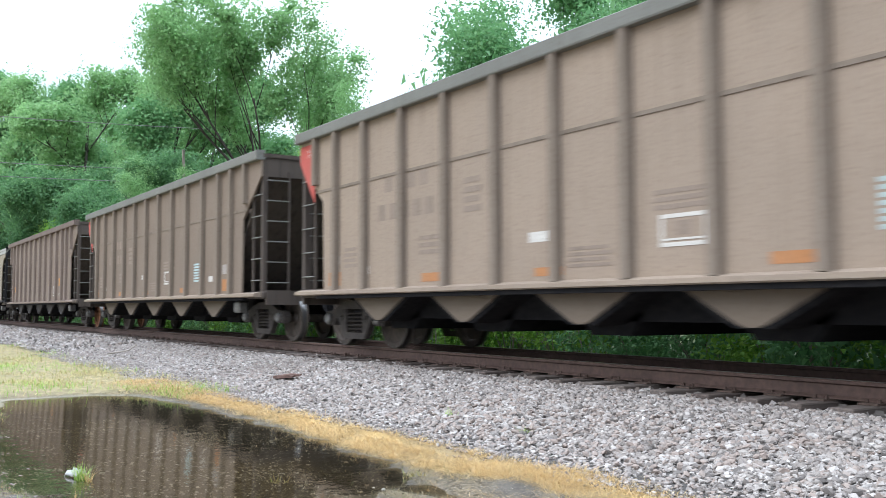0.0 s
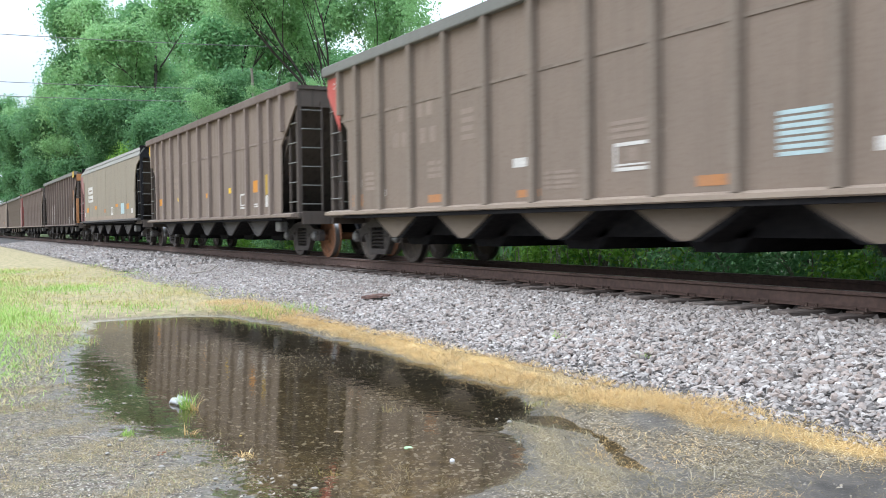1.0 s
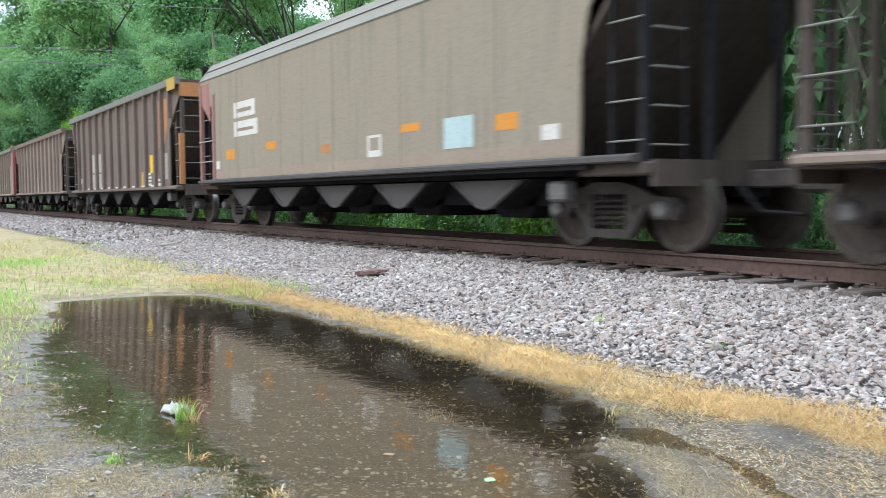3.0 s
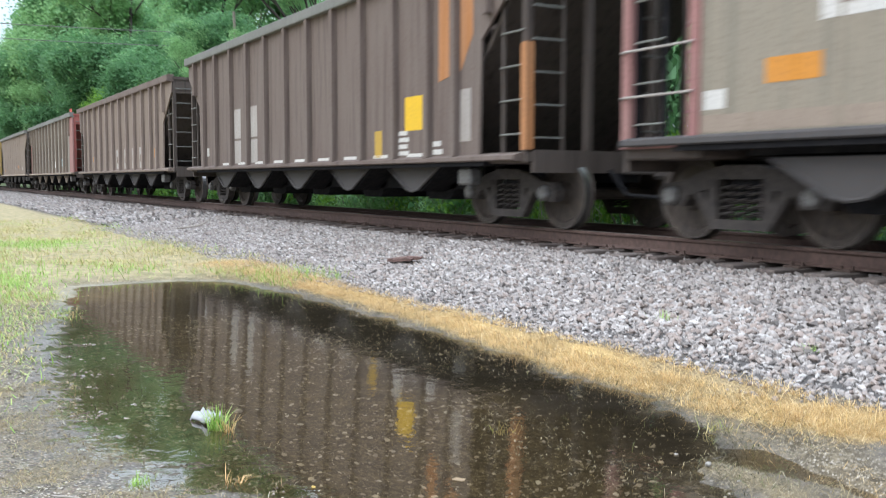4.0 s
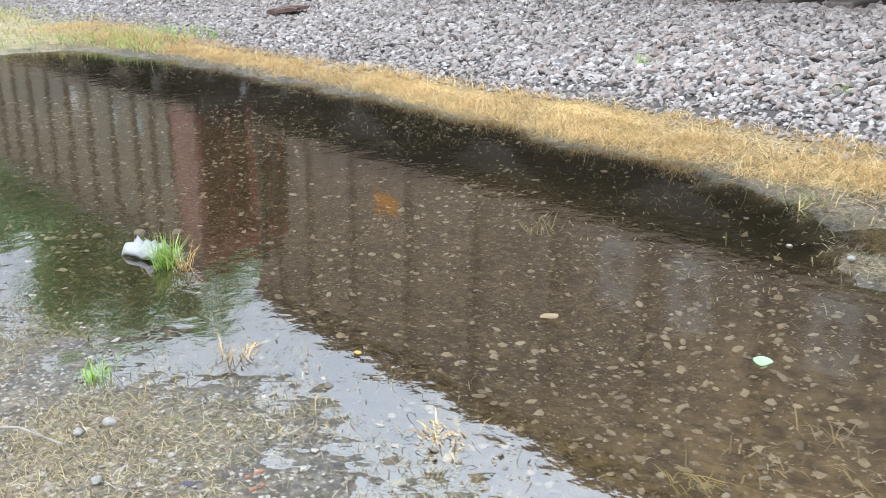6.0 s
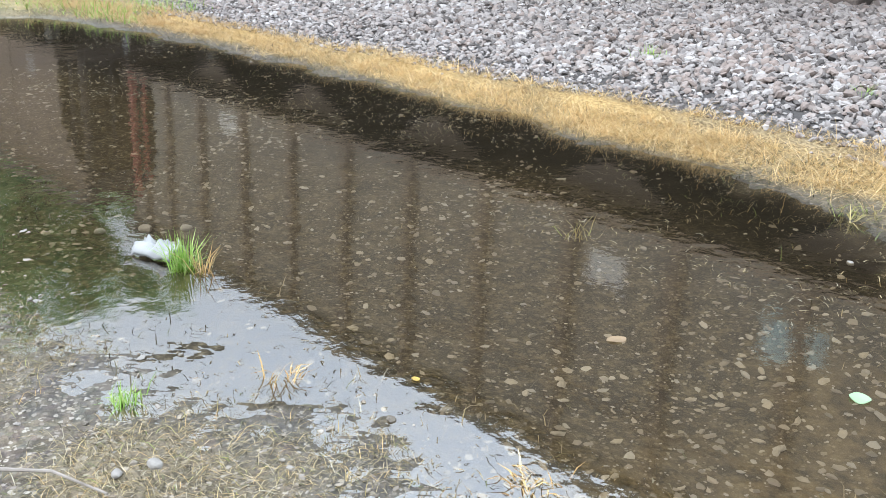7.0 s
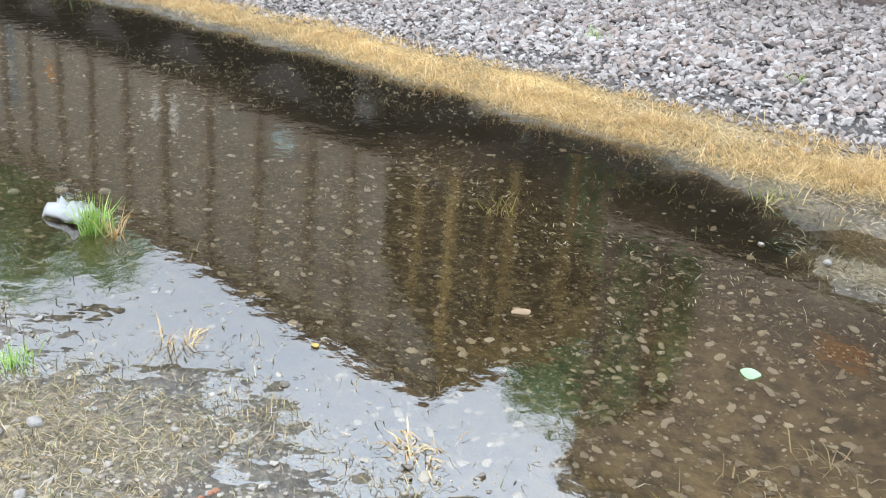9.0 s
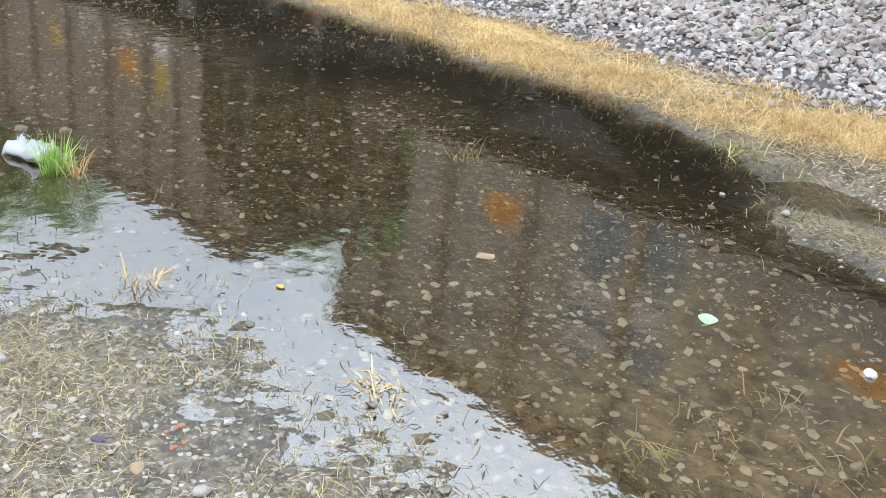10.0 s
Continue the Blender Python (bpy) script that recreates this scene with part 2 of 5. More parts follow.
M["leaf"] = blades("tree_leaves", (0.0, (0.19, 0.36, 0.15)), (0.45, (0.26, 0.46, 0.19)), (0.8, (0.32, 0.53, 0.24)), (1.0, (0.38, 0.58, 0.28)), glow=0.5)
M["leaf_deep"] = blades("deep_green_leaves", (0.0, (0.09, 0.21, 0.09)), (0.5, (0.13, 0.28, 0.12)), (1.0, (0.19, 0.36, 0.155)), glow=0.5)
M["leaf_dark"] = blades("dark_tree_leaves", (0.0, (0.13, 0.29, 0.125)), (0.5, (0.18, 0.38, 0.16)), (1.0, (0.26, 0.46, 0.2)), glow=0.5)
M["leaf_bright"] = blades("bright_young_leaves", (0.0, (0.14, 0.3, 0.05)), (0.5, (0.22, 0.42, 0.07)), (1.0, (0.33, 0.52, 0.1)), glow=0.45)


def ground_material():
    s = Shader("gravelly_soil")
    speck = s.voronoi(38, "Color")
    fine = s.noise(70, 4, 0.65)
    mid = s.noise(6, 5, 0.6)
    gravel = s.mix(s.ramp(fine, (0.3, 0.0), (0.7, 1.0)), (0.2, 0.19, 0.18), (0.36, 0.345, 0.335))
    gravel = s.mix(0.22, gravel, speck, "SOFT_LIGHT")
    soil = s.mix(s.ramp(mid, (0.35, 0.0), (0.68, 1.0)), (0.075, 0.06, 0.038), (0.165, 0.132, 0.088))
    soil = s.mix(s.ramp(fine, (0.4, 0.0), (0.7, 0.5)), soil, (0.34, 0.28, 0.2))
    turf = s.mix(s.ramp(mid, (0.35, 0.0), (0.65, 1.0)), (0.19, 0.17, 0.09), (0.36, 0.29, 0.17))
    wood = s.mix(s.ramp(mid, (0.35, 0.0), (0.65, 1.0)), (0.03, 0.04, 0.015), (0.07, 0.09, 0.03))
    mud = s.mix(s.ramp(mid, (0.35, 0.0), (0.65, 1.0)), (0.06, 0.054, 0.048), (0.15, 0.134, 0.118))
    grit = s.chips(90, 0.5, 0.5)
    soil = s.mix(s.ramp(s.noise(22, 4, 0.7), (0.42, 0.0), (0.58, 0.85)), soil, (0.05, 0.04, 0.027))
    soil = s.mix(grit[0], soil, s.ramp(grit[1], (0.0, (0.08, 0.066, 0.048)), (0.6, (0.26, 0.222, 0.17)), (1.0, (0.46, 0.41, 0.34))))
    gravel = s.mix(s.ramp(s.noise(30, 4, 0.7), (0.42, 0.0), (0.62, 0.7)), gravel, (0.07, 0.065, 0.06))
    c = s.mix(s.attribute("gravel"), soil, gravel)
    c = s.mix(s.attribute("mud"), c, mud)
    fibre = s.noise(1, 4, 0.7, s.stretch(60, 160, 40))
    thatch = s.mix(s.ramp(fibre, (0.36, 0.0), (0.64, 1.0)), (0.2, 0.125, 0.05), (0.6, 0.42, 0.18))
    c = s.mix(s.attribute("thatch"), c, thatch)
    trash = s.mix(s.ramp(fibre, (0.38, 0.0), (0.64, 1.0)), (0.08, 0.062, 0.036), (0.4, 0.315, 0.19))
    c = s.mix(s.math("MULTIPLY", s.attribute("trash"), 0.85), c, trash)
    bed = s.mix(s.ramp(mid, (0.35, 0.0), (0.65, 1.0)), (0.06, 0.048, 0.03), (0.135, 0.106, 0.064))
    bed = s.mix(s.ramp(fine, (0.42, 0.0), (0.66, 0.7)), bed, (0.05, 0.04, 0.022))
    bed = s.mix(s.ramp(s.noise(19, 5, 0.7), (0.42, 0.0), (0.62, 0.75)), bed, (0.035, 0.028, 0.016))
    bed = s.mix(s.ramp(s.noise(36, 5, 0.75), (0.5, 0.0), (0.64, 0.75)), bed, (0.29, 0.235, 0.14))
    pale = s.chips(56, 0.14, 0.36)
    small = s.chips(115, 0.3, 0.45)
    tone = s.ramp(pale[1], (0.0, (0.2, 0.17, 0.12)), (0.5, (0.28, 0.235, 0.165)), (1.0, (0.44, 0.39, 0.3)))
    bed = s.mix(small[0], bed, s.ramp(small[1], (0.0, (0.1, 0.08, 0.055)), (0.6, (0.2, 0.168, 0.115)), (1.0, (0.36, 0.31, 0.23))))
    bed = s.mix(pale[0], bed, tone)
    c = s.mix(s.attribute("bed"), c, bed)
    shoal = s.mix(s.ramp(s.noise(17, 5, 0.7), (0.38, 0.0), (0.62, 1.0)), (0.085, 0.065, 0.036), (0.44, 0.335, 0.185))
    c = s.mix(s.attribute("shoal"), c, shoal)
    # bed darkened by the far bank: the underframe's dark reflection, painted in
    c = s.mix(s.attribute("mirror_dark"), c, s.mix(mid, (0.022, 0.02, 0.016), (0.055, 0.047, 0.035)))
    # ground below the ballast painted dark, as shade in the gaps between stones
    c = s.mix(s.attribute("gap_shade"), c, s.mix(fine, (0.05, 0.046, 0.043), (0.12, 0.11, 0.102)))
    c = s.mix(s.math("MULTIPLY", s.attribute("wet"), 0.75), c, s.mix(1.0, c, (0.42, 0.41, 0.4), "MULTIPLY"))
    c = s.mix(s.attribute("turf"), c, turf)
    c = s.mix(s.attribute("wood"), c, wood)
    s.bump(s.math("ADD", fine, s.math("MULTIPLY", mid, 1.5)), 0.5, 0.012)
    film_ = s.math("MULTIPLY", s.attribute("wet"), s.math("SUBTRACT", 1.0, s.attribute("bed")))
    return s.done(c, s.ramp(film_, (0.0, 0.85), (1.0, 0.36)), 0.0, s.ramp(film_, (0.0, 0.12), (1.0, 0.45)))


def water_material():
    """Shallow clear water, a little brown, with faint ripples."""
    s = Shader("puddle_water")
    s.nt.nodes.remove(s.bsdf)
    clear = s.nt.nodes.new("ShaderNodeBsdfTransparent")
    clear.inputs["Color"].default_value = (0.92, 0.85, 0.72, 1)
    gloss = s.nt.nodes.new("ShaderNodeBsdfGlossy")
    gloss.inputs["Roughness"].default_value = 0.035
    face = node(s.nt, "ShaderNodeLayerWeight", Blend=0.5)
    ripple = node(s.nt, "ShaderNodeBump", Strength=0.06, Distance=0.02)
    s.link(s.math("ADD", s.noise(7, 2, 0.5), s.math("MULTIPLY", s.noise(26, 2), 0.25)), ripple.inputs["Height"])
    lean = s.nt.nodes.new("ShaderNodeCombineXYZ")
    lean.inputs[1].default_value, lean.inputs[2].default_value = 0.031, 1.0
    s.link(lean.outputs[0], ripple.inputs["Normal"])
    s.link(ripple.outputs[0], gloss.inputs["Normal"])
    s.link(ripple.outputs[0], face.inputs["Normal"])
    shine = s.math("ADD", s.math("MULTIPLY", s.math("POWER", face.outputs["Facing"], 5.5), 0.54), 0.26)
    m = s.nt.nodes.new("ShaderNodeMixShader")
    s.link(shine, m.inputs[0])
    s.link(clear.outputs[0], m.inputs[1])
    s.link(gloss.outputs[0], m.inputs[2])
    s.link(m.outputs[0], s.out.inputs["Surface"])
    return s.mat


M["ground"] = ground_material()
M["water"] = water_material()


# ---- building helpers ----
def from_arrays(name, verts, faces, material=None, smooth=False):
    me = bpy.data.meshes.new(name)
    verts = np.asarray(verts, np.float32).reshape(-1, 3)
    if isinstance(faces, np.ndarray):
        n, k = faces.shape
        me.vertices.add(len(verts))
        me.vertices.foreach_set("co", verts.ravel())
        me.loops.add(n * k)
        me.loops.foreach_set("vertex_index", faces.astype(np.int32).ravel())
        me.polygons.add(n)
        me.polygons.foreach_set("loop_start", np.arange(0, n * k, k, dtype=np.int32))
        me.update(calc_edges=True)
    else:
        me.from_pydata([tuple(map(float, v)) for v in verts], [], faces)
    if material:
        me.materials.append(material)
    me.polygons.foreach_set("use_smooth", [bool(smooth)] * len(me.polygons))
    me.update()
    return me


class Solid:
    """Collects verts and faces for one mesh."""

    def __init__(self):
        self.v, self.f = [], []

    def add(self, verts, faces):
        b = len(self.v)
        self.v += [tuple(p) for p in verts]
        self.f += [[i + b for i in f] for f in faces]
        return self

    def box(self, x0, x1, y0, y1, z0, z1, bevel=0.0):
        b = bevel
        if not b:
            vs = [(x, y, z) for x in (x0, x1) for y in (y0, y1) for z in (z0, z1)]
            return self.add(vs, [(0, 1, 3, 2), (4, 6, 7, 5), (0, 4, 5, 1), (2, 3, 7, 6), (0, 2, 6, 4), (1, 5, 7, 3)])
        bm = bmesh.new()
        bmesh.ops.create_cube(bm, size=1, matrix=Matrix.Translation(((x0 + x1) / 2, (y0 + y1) / 2, (z0 + z1) / 2)) @ Matrix.Diagonal((x1 - x0, y1 - y0, z1 - z0, 1)))
        bmesh.ops.bevel(bm, geom=bm.edges[:], offset=b, segments=1, affect="EDGES")
        return self.take(bm)

    def take(self, bm):
        bm.verts.index_update()
        self.add([v.co for v in bm.verts], [[v.index for v in f.verts] for f in bm.faces])
        bm.free()
        return self

    def prism(self, outline, a, b, axis="y"):
        """An outline in the xz plane drawn from y=a to y=b (or in yz from x=a to x=b)."""
        n = len(outline)
        put = (lambda p, d: (p[0], d, p[1])) if axis == "y" else (lambda p, d: (d, p[0], p[1]))
        vs = [put(p, a) for p in outline] + [put(p, b) for p in outline]
        fs = [list(range(n)), list(range(2 * n - 1, n - 1, -1))]
        fs += [(i, (i + 1) % n, n + (i + 1) % n, n + i) for i in range(n)]
        return self.add(vs, fs)

    def tube(self, points, radii, sides=6):
        pts = [Vector(p) for p in points]
        b = len(self.v)
        for i, (p, r) in enumerate(zip(pts, radii)):
            d = (pts[min(i + 1, len(pts) - 1)] - pts[max(i - 1, 0)]).normalized()
            u = d.orthogonal().normalized() if abs(d.z) > 0.99 else d.cross(Vector((0, 0, 1))).normalized()
            w = d.cross(u)
            self.v += [tuple(p + r * (math.cos(a) * u + math.sin(a) * w)) for a in [2 * math.pi * k / sides for k in range(sides)]]
        for i in range(len(pts) - 1):
            for k in range(sides):
                j = (k + 1) % sides
                self.f.append([b + i * sides + k, b + i * sides + j, b + (i + 1) * sides + j, b + (i + 1) * sides + k])
        e = b + (len(pts) - 1) * sides
        self.f += [[b + k for k in range(sides)][::-1], [e + k for k in range(sides)]]
        return self

    def lathe(self, profile, sides=28):
        """Revolves (radius, y) round the y axis."""
        b, n = len(self.v), len(profile)
        for k in range(sides):
            a = 2 * math.pi * k / sides
            self.v += [(r * math.cos(a), y, r * math.sin(a)) for r, y in profile]
        for k in range(sides):
            j = (k + 1) % sides
            self.f += [[b + k * n + i, b + k * n + i + 1, b + j * n + i + 1, b + j * n + i] for i in range(n - 1)]
        return self

    def mesh(self, name, material=None, smooth=False):
        me = from_arrays(name, self.v, self.f, material, smooth)
        bm = bmesh.new()
        bm.from_mesh(me)
        bmesh.ops.recalc_face_normals(bm, faces=bm.faces[:])
        bm.to_mesh(me)
        bm.free()
        return me


MESHES = {}


def shared(key, material, build, smooth=False):
    """The mesh of a repeated piece, made once for each material."""
    k = (key, material.name)
    if k not in MESHES:
        MESHES[k] = build().mesh(key, material, smooth)
    return MESHES[k]


def part(name, me, parent, m=None, label=""):
    ob = new(name, me)
    ob.parent = parent
    if m is not None:
        ob.matrix_basis = m
    return tagged(ob, label) if label else ob


rng = np.random.default_rng(7)


# ---- the ground ----
RAIL_TOP, TRACK_Y = 0.53, 8.75
SHORE = [(-8.2, 2.2), (-8.3, 3.3), (-7.9, 3.75), (-6.6, 3.97), (-4.6, 4.0), (-3.0, 4.03), (-2.45, 4.05), (-2.05, 3.93), (-1.3, 3.95), (-0.85, 3.87), (-0.5, 3.7), (-0.32, 3.5),
         (-0.08, 3.22), (0.22, 3.1), (0.65, 2.95), (1.15, 2.1), (0.9, 1.45), (0.0, 1.57), (-0.4, 1.53), (-0.75, 1.58), (-1.0, 1.4), (-1.6, 1.24), (-2.3, 1.2), (-3.2, 1.28), (-4.9, 1.52), (-7.2, 1.95)]


def inside_shore(x, y):
    """Signed distance to the puddle's edge, positive in the water; numpy arrays."""
    best = np.full(x.shape, 1e9)
    odd = np.zeros(x.shape, bool)
    for (ax, ay), (bx, by) in zip(SHORE, SHORE[1:] + SHORE[:1]):
        ex, ey = bx - ax, by - ay
        t = np.clip(((x - ax) * ex + (y - ay) * ey) / (ex * ex + ey * ey), 0, 1)
        best = np.minimum(best, np.hypot(x - ax - t * ex, y - ay - t * ey))
        cross = (ay > y) != (by > y)
        with np.errstate(divide="ignore", invalid="ignore"):
            odd ^= cross & (x < (y - ay) / (by - ay + 1e-12) * ex + ax)
    return np.where(odd, best, -best)


def waves(x, y, scale, seed):
    """Cheap smooth unevenness, -1 to 1."""
    r = np.random.default_rng(seed)
    out = np.zeros(np.shape(x))
    for k in range(9):
        a, p, f = r.uniform(0, 6.28), r.uniform(0, 6.28), scale * r.uniform(0.5, 2.2)
        out += np.sin(f * (x * np.cos(a) + y * np.sin(a)) + p)
    return out / 4.5


PROFILE_Y = [-3000, -300, -20, -3, 0.5, 1.6, 3.9, 4.3, 4.75, 5.3, 6.0, 7.0, 7.3, 10.2, 10.7, 12.0, 14.0, 30.0, 200, 3000]
PROFILE_Z = [0.6, 0.4, 0.2, 0.09, 0.06, 0.04, 0.03, 0.06, 0.06, 0.11, 0.18, 0.275, 0.285, 0.29, 0.26, 0.08, 0.03, 0.5, 2.0, 2.0]


def mud_ridge(x, y):
    """The low pale ridge of silt and dead stalks at the puddle's end."""
    return np.exp(-(((y - (3.3 - 0.35 * x + 0.05 * np.sin(7 * x))) / 0.085) ** 2)) * ((x > -0.3) & (x < 1.3))


def ground_height(x, y):
    x, y = np.asarray(x, float), np.asarray(y, float)
    d = inside_shore(x, y) + 0.05 * waves(x, y, 6, 3) + 0.035 * waves(x, y, 19, 4) + 0.022 * waves(x, y, 42, 14)
    base = np.interp(y, PROFILE_Y, PROFILE_Z) + 0.012 * waves(x, y, 1.3, 5) + 0.006 * waves(x, y, 9, 6)
    near_bank = 1 - smoothstep(1.6, 2.2, y)
    rim = np.clip(-d, 0, None) * (0.09 - 0.06 * near_bank) + near_bank * (0.002 * waves(x, y, 16, 12) + 0.0015 * waves(x, y, 40, 13) + 0.002 * waves(x, y, 85, 15) + 0.003 * waves(x, y, 150, 16))
    arm = np.exp(-(((y - (3.6 - 0.22 * x + 0.06 * np.sin(5 * x))) / 0.13) ** 2)) * smoothstep(-0.4, -0.1, x) * (1 - smoothstep(1.4, 2.2, x))
    rim = rim - 0.05 * arm + 0.022 * mud_ridge(x, y)
    dry = np.where((y < 4.4) & (d > -1.2), np.minimum(base, rim + 0.004 * waves(x, y, 25, 8)), base)
    deep = -np.minimum(np.clip(d, 0, None) * (0.08 - 0.055 * near_bank), 0.065 + 0.012 * waves(x, y, 3, 9)) + 0.007 * waves(x, y, 12, 10) * np.clip(d * 4, 0, 1) + near_bank * (0.001 * waves(x, y, 16, 12) + 0.001 * waves(x, y, 40, 13) + 0.002 * waves(x, y, 85, 15) + 0.003 * waves(x, y, 150, 16)) * (1 - smoothstep(0.05, 0.3, d))
    return np.where(d > 0, deep, dry), d


def smoothstep(a, b, v):
    t = np.clip((v - a) / (b - a), 0, 1)
    return t * t * (3 - 2 * t)


def straw_edges(x, y):
    """The lower and upper edge of the straw strip."""
    low = np.interp(x, [-10, -8, -6.6, -5.2, -4.4, -3.6, -3, -2.3, -1.7, -1.2, -0.8, -0.35, 0, 1.2, 3], [3.98, 4.06, 4.18, 4.22, 4.16, 4.17, 4.08, 4.0, 3.98, 4.06, 3.99, 4.02, 4.1, 4.25, 4.3]) + 0.045 * waves(x, y, 5, 35) + 0.02 * waves(x, y, 17, 40)
    top = np.interp(x, [-10, -7, -5.5, -4, -3, -2.5, -1.8, -1.2, -0.6, 0, 3], [4.7, 4.56, 4.46, 4.52, 4.38, 4.46, 4.4, 4.44, 4.42, 4.55, 4.6]) + 0.05 * waves(x, y, 3, 36) + 0.025 * waves(x, y, 14, 41)
    return low, top


def build_ground():
    xs = np.unique(np.r_[-3000, -1500, -700, -350, np.arange(-200, -60, 10), np.arange(-60, -26, 1.5), np.arange(-26, -9.5, 0.3), np.arange(-9.5, -3.2, 0.06), np.arange(-3.2, -2.4, 0.03), np.arange(-2.4, 0.6, 0.014), np.arange(0.6, 0.9, 0.03), np.arange(0.9, 2.5, 0.06), np.arange(2.5, 8, 0.3),
                         np.arange(8, 60, 4), 100, 200, 400, 900, 3000].round(3))
    ys = np.unique(np.r_[-3000, -1000, -300, -100, -40, -20, -10, -6, np.arange(-4, 0.4, 0.3), np.arange(0.4, 0.9, 0.055), np.arange(0.9, 1.15, 0.025), np.arange(1.15, 1.75, 0.014), np.arange(1.75, 2.0, 0.025), np.arange(2.0, 4.8, 0.05), np.arange(4.8, 7.4, 0.15), np.arange(7.4, 14, 0.4),
                         np.arange(14, 40, 3), 60, 100, 200, 500, 1200, 3000].round(3))
    X, Y = np.meshgrid(xs, ys, indexing="ij")
    Z, D = ground_height(X, Y)
    nx, ny = len(xs), len(ys)
    i, j = np.meshgrid(np.arange(nx - 1), np.arange(ny - 1), indexing="ij")
    a = (i * ny + j).ravel()
    faces = np.stack([a, a + ny, a + ny + 1, a + 1], 1)
    me = from_arrays("ground", np.stack([X, Y, Z], -1), faces, M["ground"], True)
    n1, n2 = waves(X, Y, 1.1, 21), waves(X, Y, 4.5, 22)
    gravel = smoothstep(-0.5, 0.5, 1.6 - Y + 0.35 * n1 + 0.25 * n2) * smoothstep(-9, -3, X + 1.2 * n1)
    gravel = np.maximum(0.15 * gravel, smoothstep(4.55, 4.8, Y))
    bed = smoothstep(-0.02, 0.12, D + 0.05 * n2)
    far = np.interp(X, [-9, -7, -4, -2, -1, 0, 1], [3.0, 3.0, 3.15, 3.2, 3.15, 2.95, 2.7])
    # mask of the painted dark reflection along the far bank
    mirror_dark = bed * smoothstep(-0.35, 0.35, Y - far + 0.22 * n1 + 0.18 * n2)
    # where the ballast lies: mask for the painted gap shade
    gap_shade = smoothstep(4.4, 4.7, Y + 0.06 * n2) * (1 - smoothstep(10.4, 10.8, Y))
    gravel = np.where(D > 0.25, 0.25 * (n2 > 0.2), gravel)
    mud = smoothstep(-0.7, 0.3, X + 0.3 * n1) * smoothstep(2.2, 2.8, Y) * (1 - smoothstep(4.2, 4.7, Y)) * smoothstep(-0.1, 0.6, 0.4 + n2)
    mud = mud * (1 - 0.9 * mud_ridge(X, Y))
    turf = (1 - smoothstep(-8.8, -7.0, X + 0.8 * n1)) * (1 - smoothstep(4.4, 4.9, Y))
    turf = np.maximum(turf, (1 - smoothstep(0.2, 0.9, Y + 0.02 * (X + 8) ** 1 + 0.3 * n1)) * (1 - smoothstep(-4.2, -2.2, X + 0.4 * n1)))
    low, top = straw_edges(X, Y)
    thatch = smoothstep(-0.1, 0.06, Y - low) * (1 - smoothstep(-0.08, 0.06, Y - top)) * np.where(X > 0, smoothstep(-0.4, 0.2, waves(X, Y, 2.5, 37) - 0.4 * smoothstep(0.3, 0.9, X)), 1) * smoothstep(-9, -7.5, X)
    trash = smoothstep(0.02, 0.1, -D) * (1 - smoothstep(0.5, 0.7, -D)) * smoothstep(2.4, 2.8, Y) * (0.1 + 0.6 * smoothstep(-0.2, 0.5, n2 + 0.4 * n1))
    trash = np.maximum(trash, 0.5 * smoothstep(0.1, 0.7, waves(X, Y, 7, 52)) * smoothstep(0.5, 0.7, Y) * (1 - smoothstep(1.7, 1.8, Y)) * smoothstep(-4, -3, X) * (D < -0.02))
    trash = np.maximum(trash, 0.9 * mud_ridge(X, Y))
    shoal = smoothstep(-0.5, 0.7, X + 0.25 * n1 + 0.15 * n2) * smoothstep(0.0, 0.1, D) * (1 - smoothstep(0.5, 1.0, D)) * smoothstep(-0.5, 0.4, n2) * 0.95
    wood = smoothstep(10.6, 11.6, Y)
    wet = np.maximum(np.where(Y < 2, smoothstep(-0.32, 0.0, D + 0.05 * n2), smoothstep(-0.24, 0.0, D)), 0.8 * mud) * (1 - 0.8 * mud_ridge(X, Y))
    for name, values in (("gravel", gravel), ("mud", mud), ("turf", turf), ("wood", wood), ("wet", wet), ("bed", bed), ("mirror_dark", mirror_dark), ("gap_shade", gap_shade), ("thatch", thatch), ("trash", trash), ("shoal", shoal)):
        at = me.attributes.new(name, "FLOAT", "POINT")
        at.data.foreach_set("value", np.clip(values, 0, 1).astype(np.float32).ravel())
    tagged(new("ground", me), "gravelly soil with mud, straw and turf beside the track", "ground", kind="structure")


build_ground()

# the puddle's surface
px, py = np.meshgrid(np.linspace(-9.4, 2.0, 60), np.linspace(1.0, 4.6, 24), indexing="ij")
pk = (np.arange(59)[:, None] * 24 + np.arange(23)[None]).ravel()
water = new("water", from_arrays("water", np.stack([px, py, 0 * px], -1), np.stack([pk, pk + 24, pk + 25, pk + 1], 1), M["water"], True))
tagged(water, "shallow brown puddle with faint ripples mirroring the train", "puddle", kind="structure")


# ---- stones ----
CUBE_V = np.array([(x, y, z) for x in (-1, 1) for y in (-1, 1) for z in (-1, 1)], float) * 0.5
CUBE_F = np.array([(0, 1, 3, 2), (4, 6, 7, 5), (0, 4, 5, 1), (2, 3, 7, 6), (0, 2, 6, 4), (1, 5, 7, 3)])


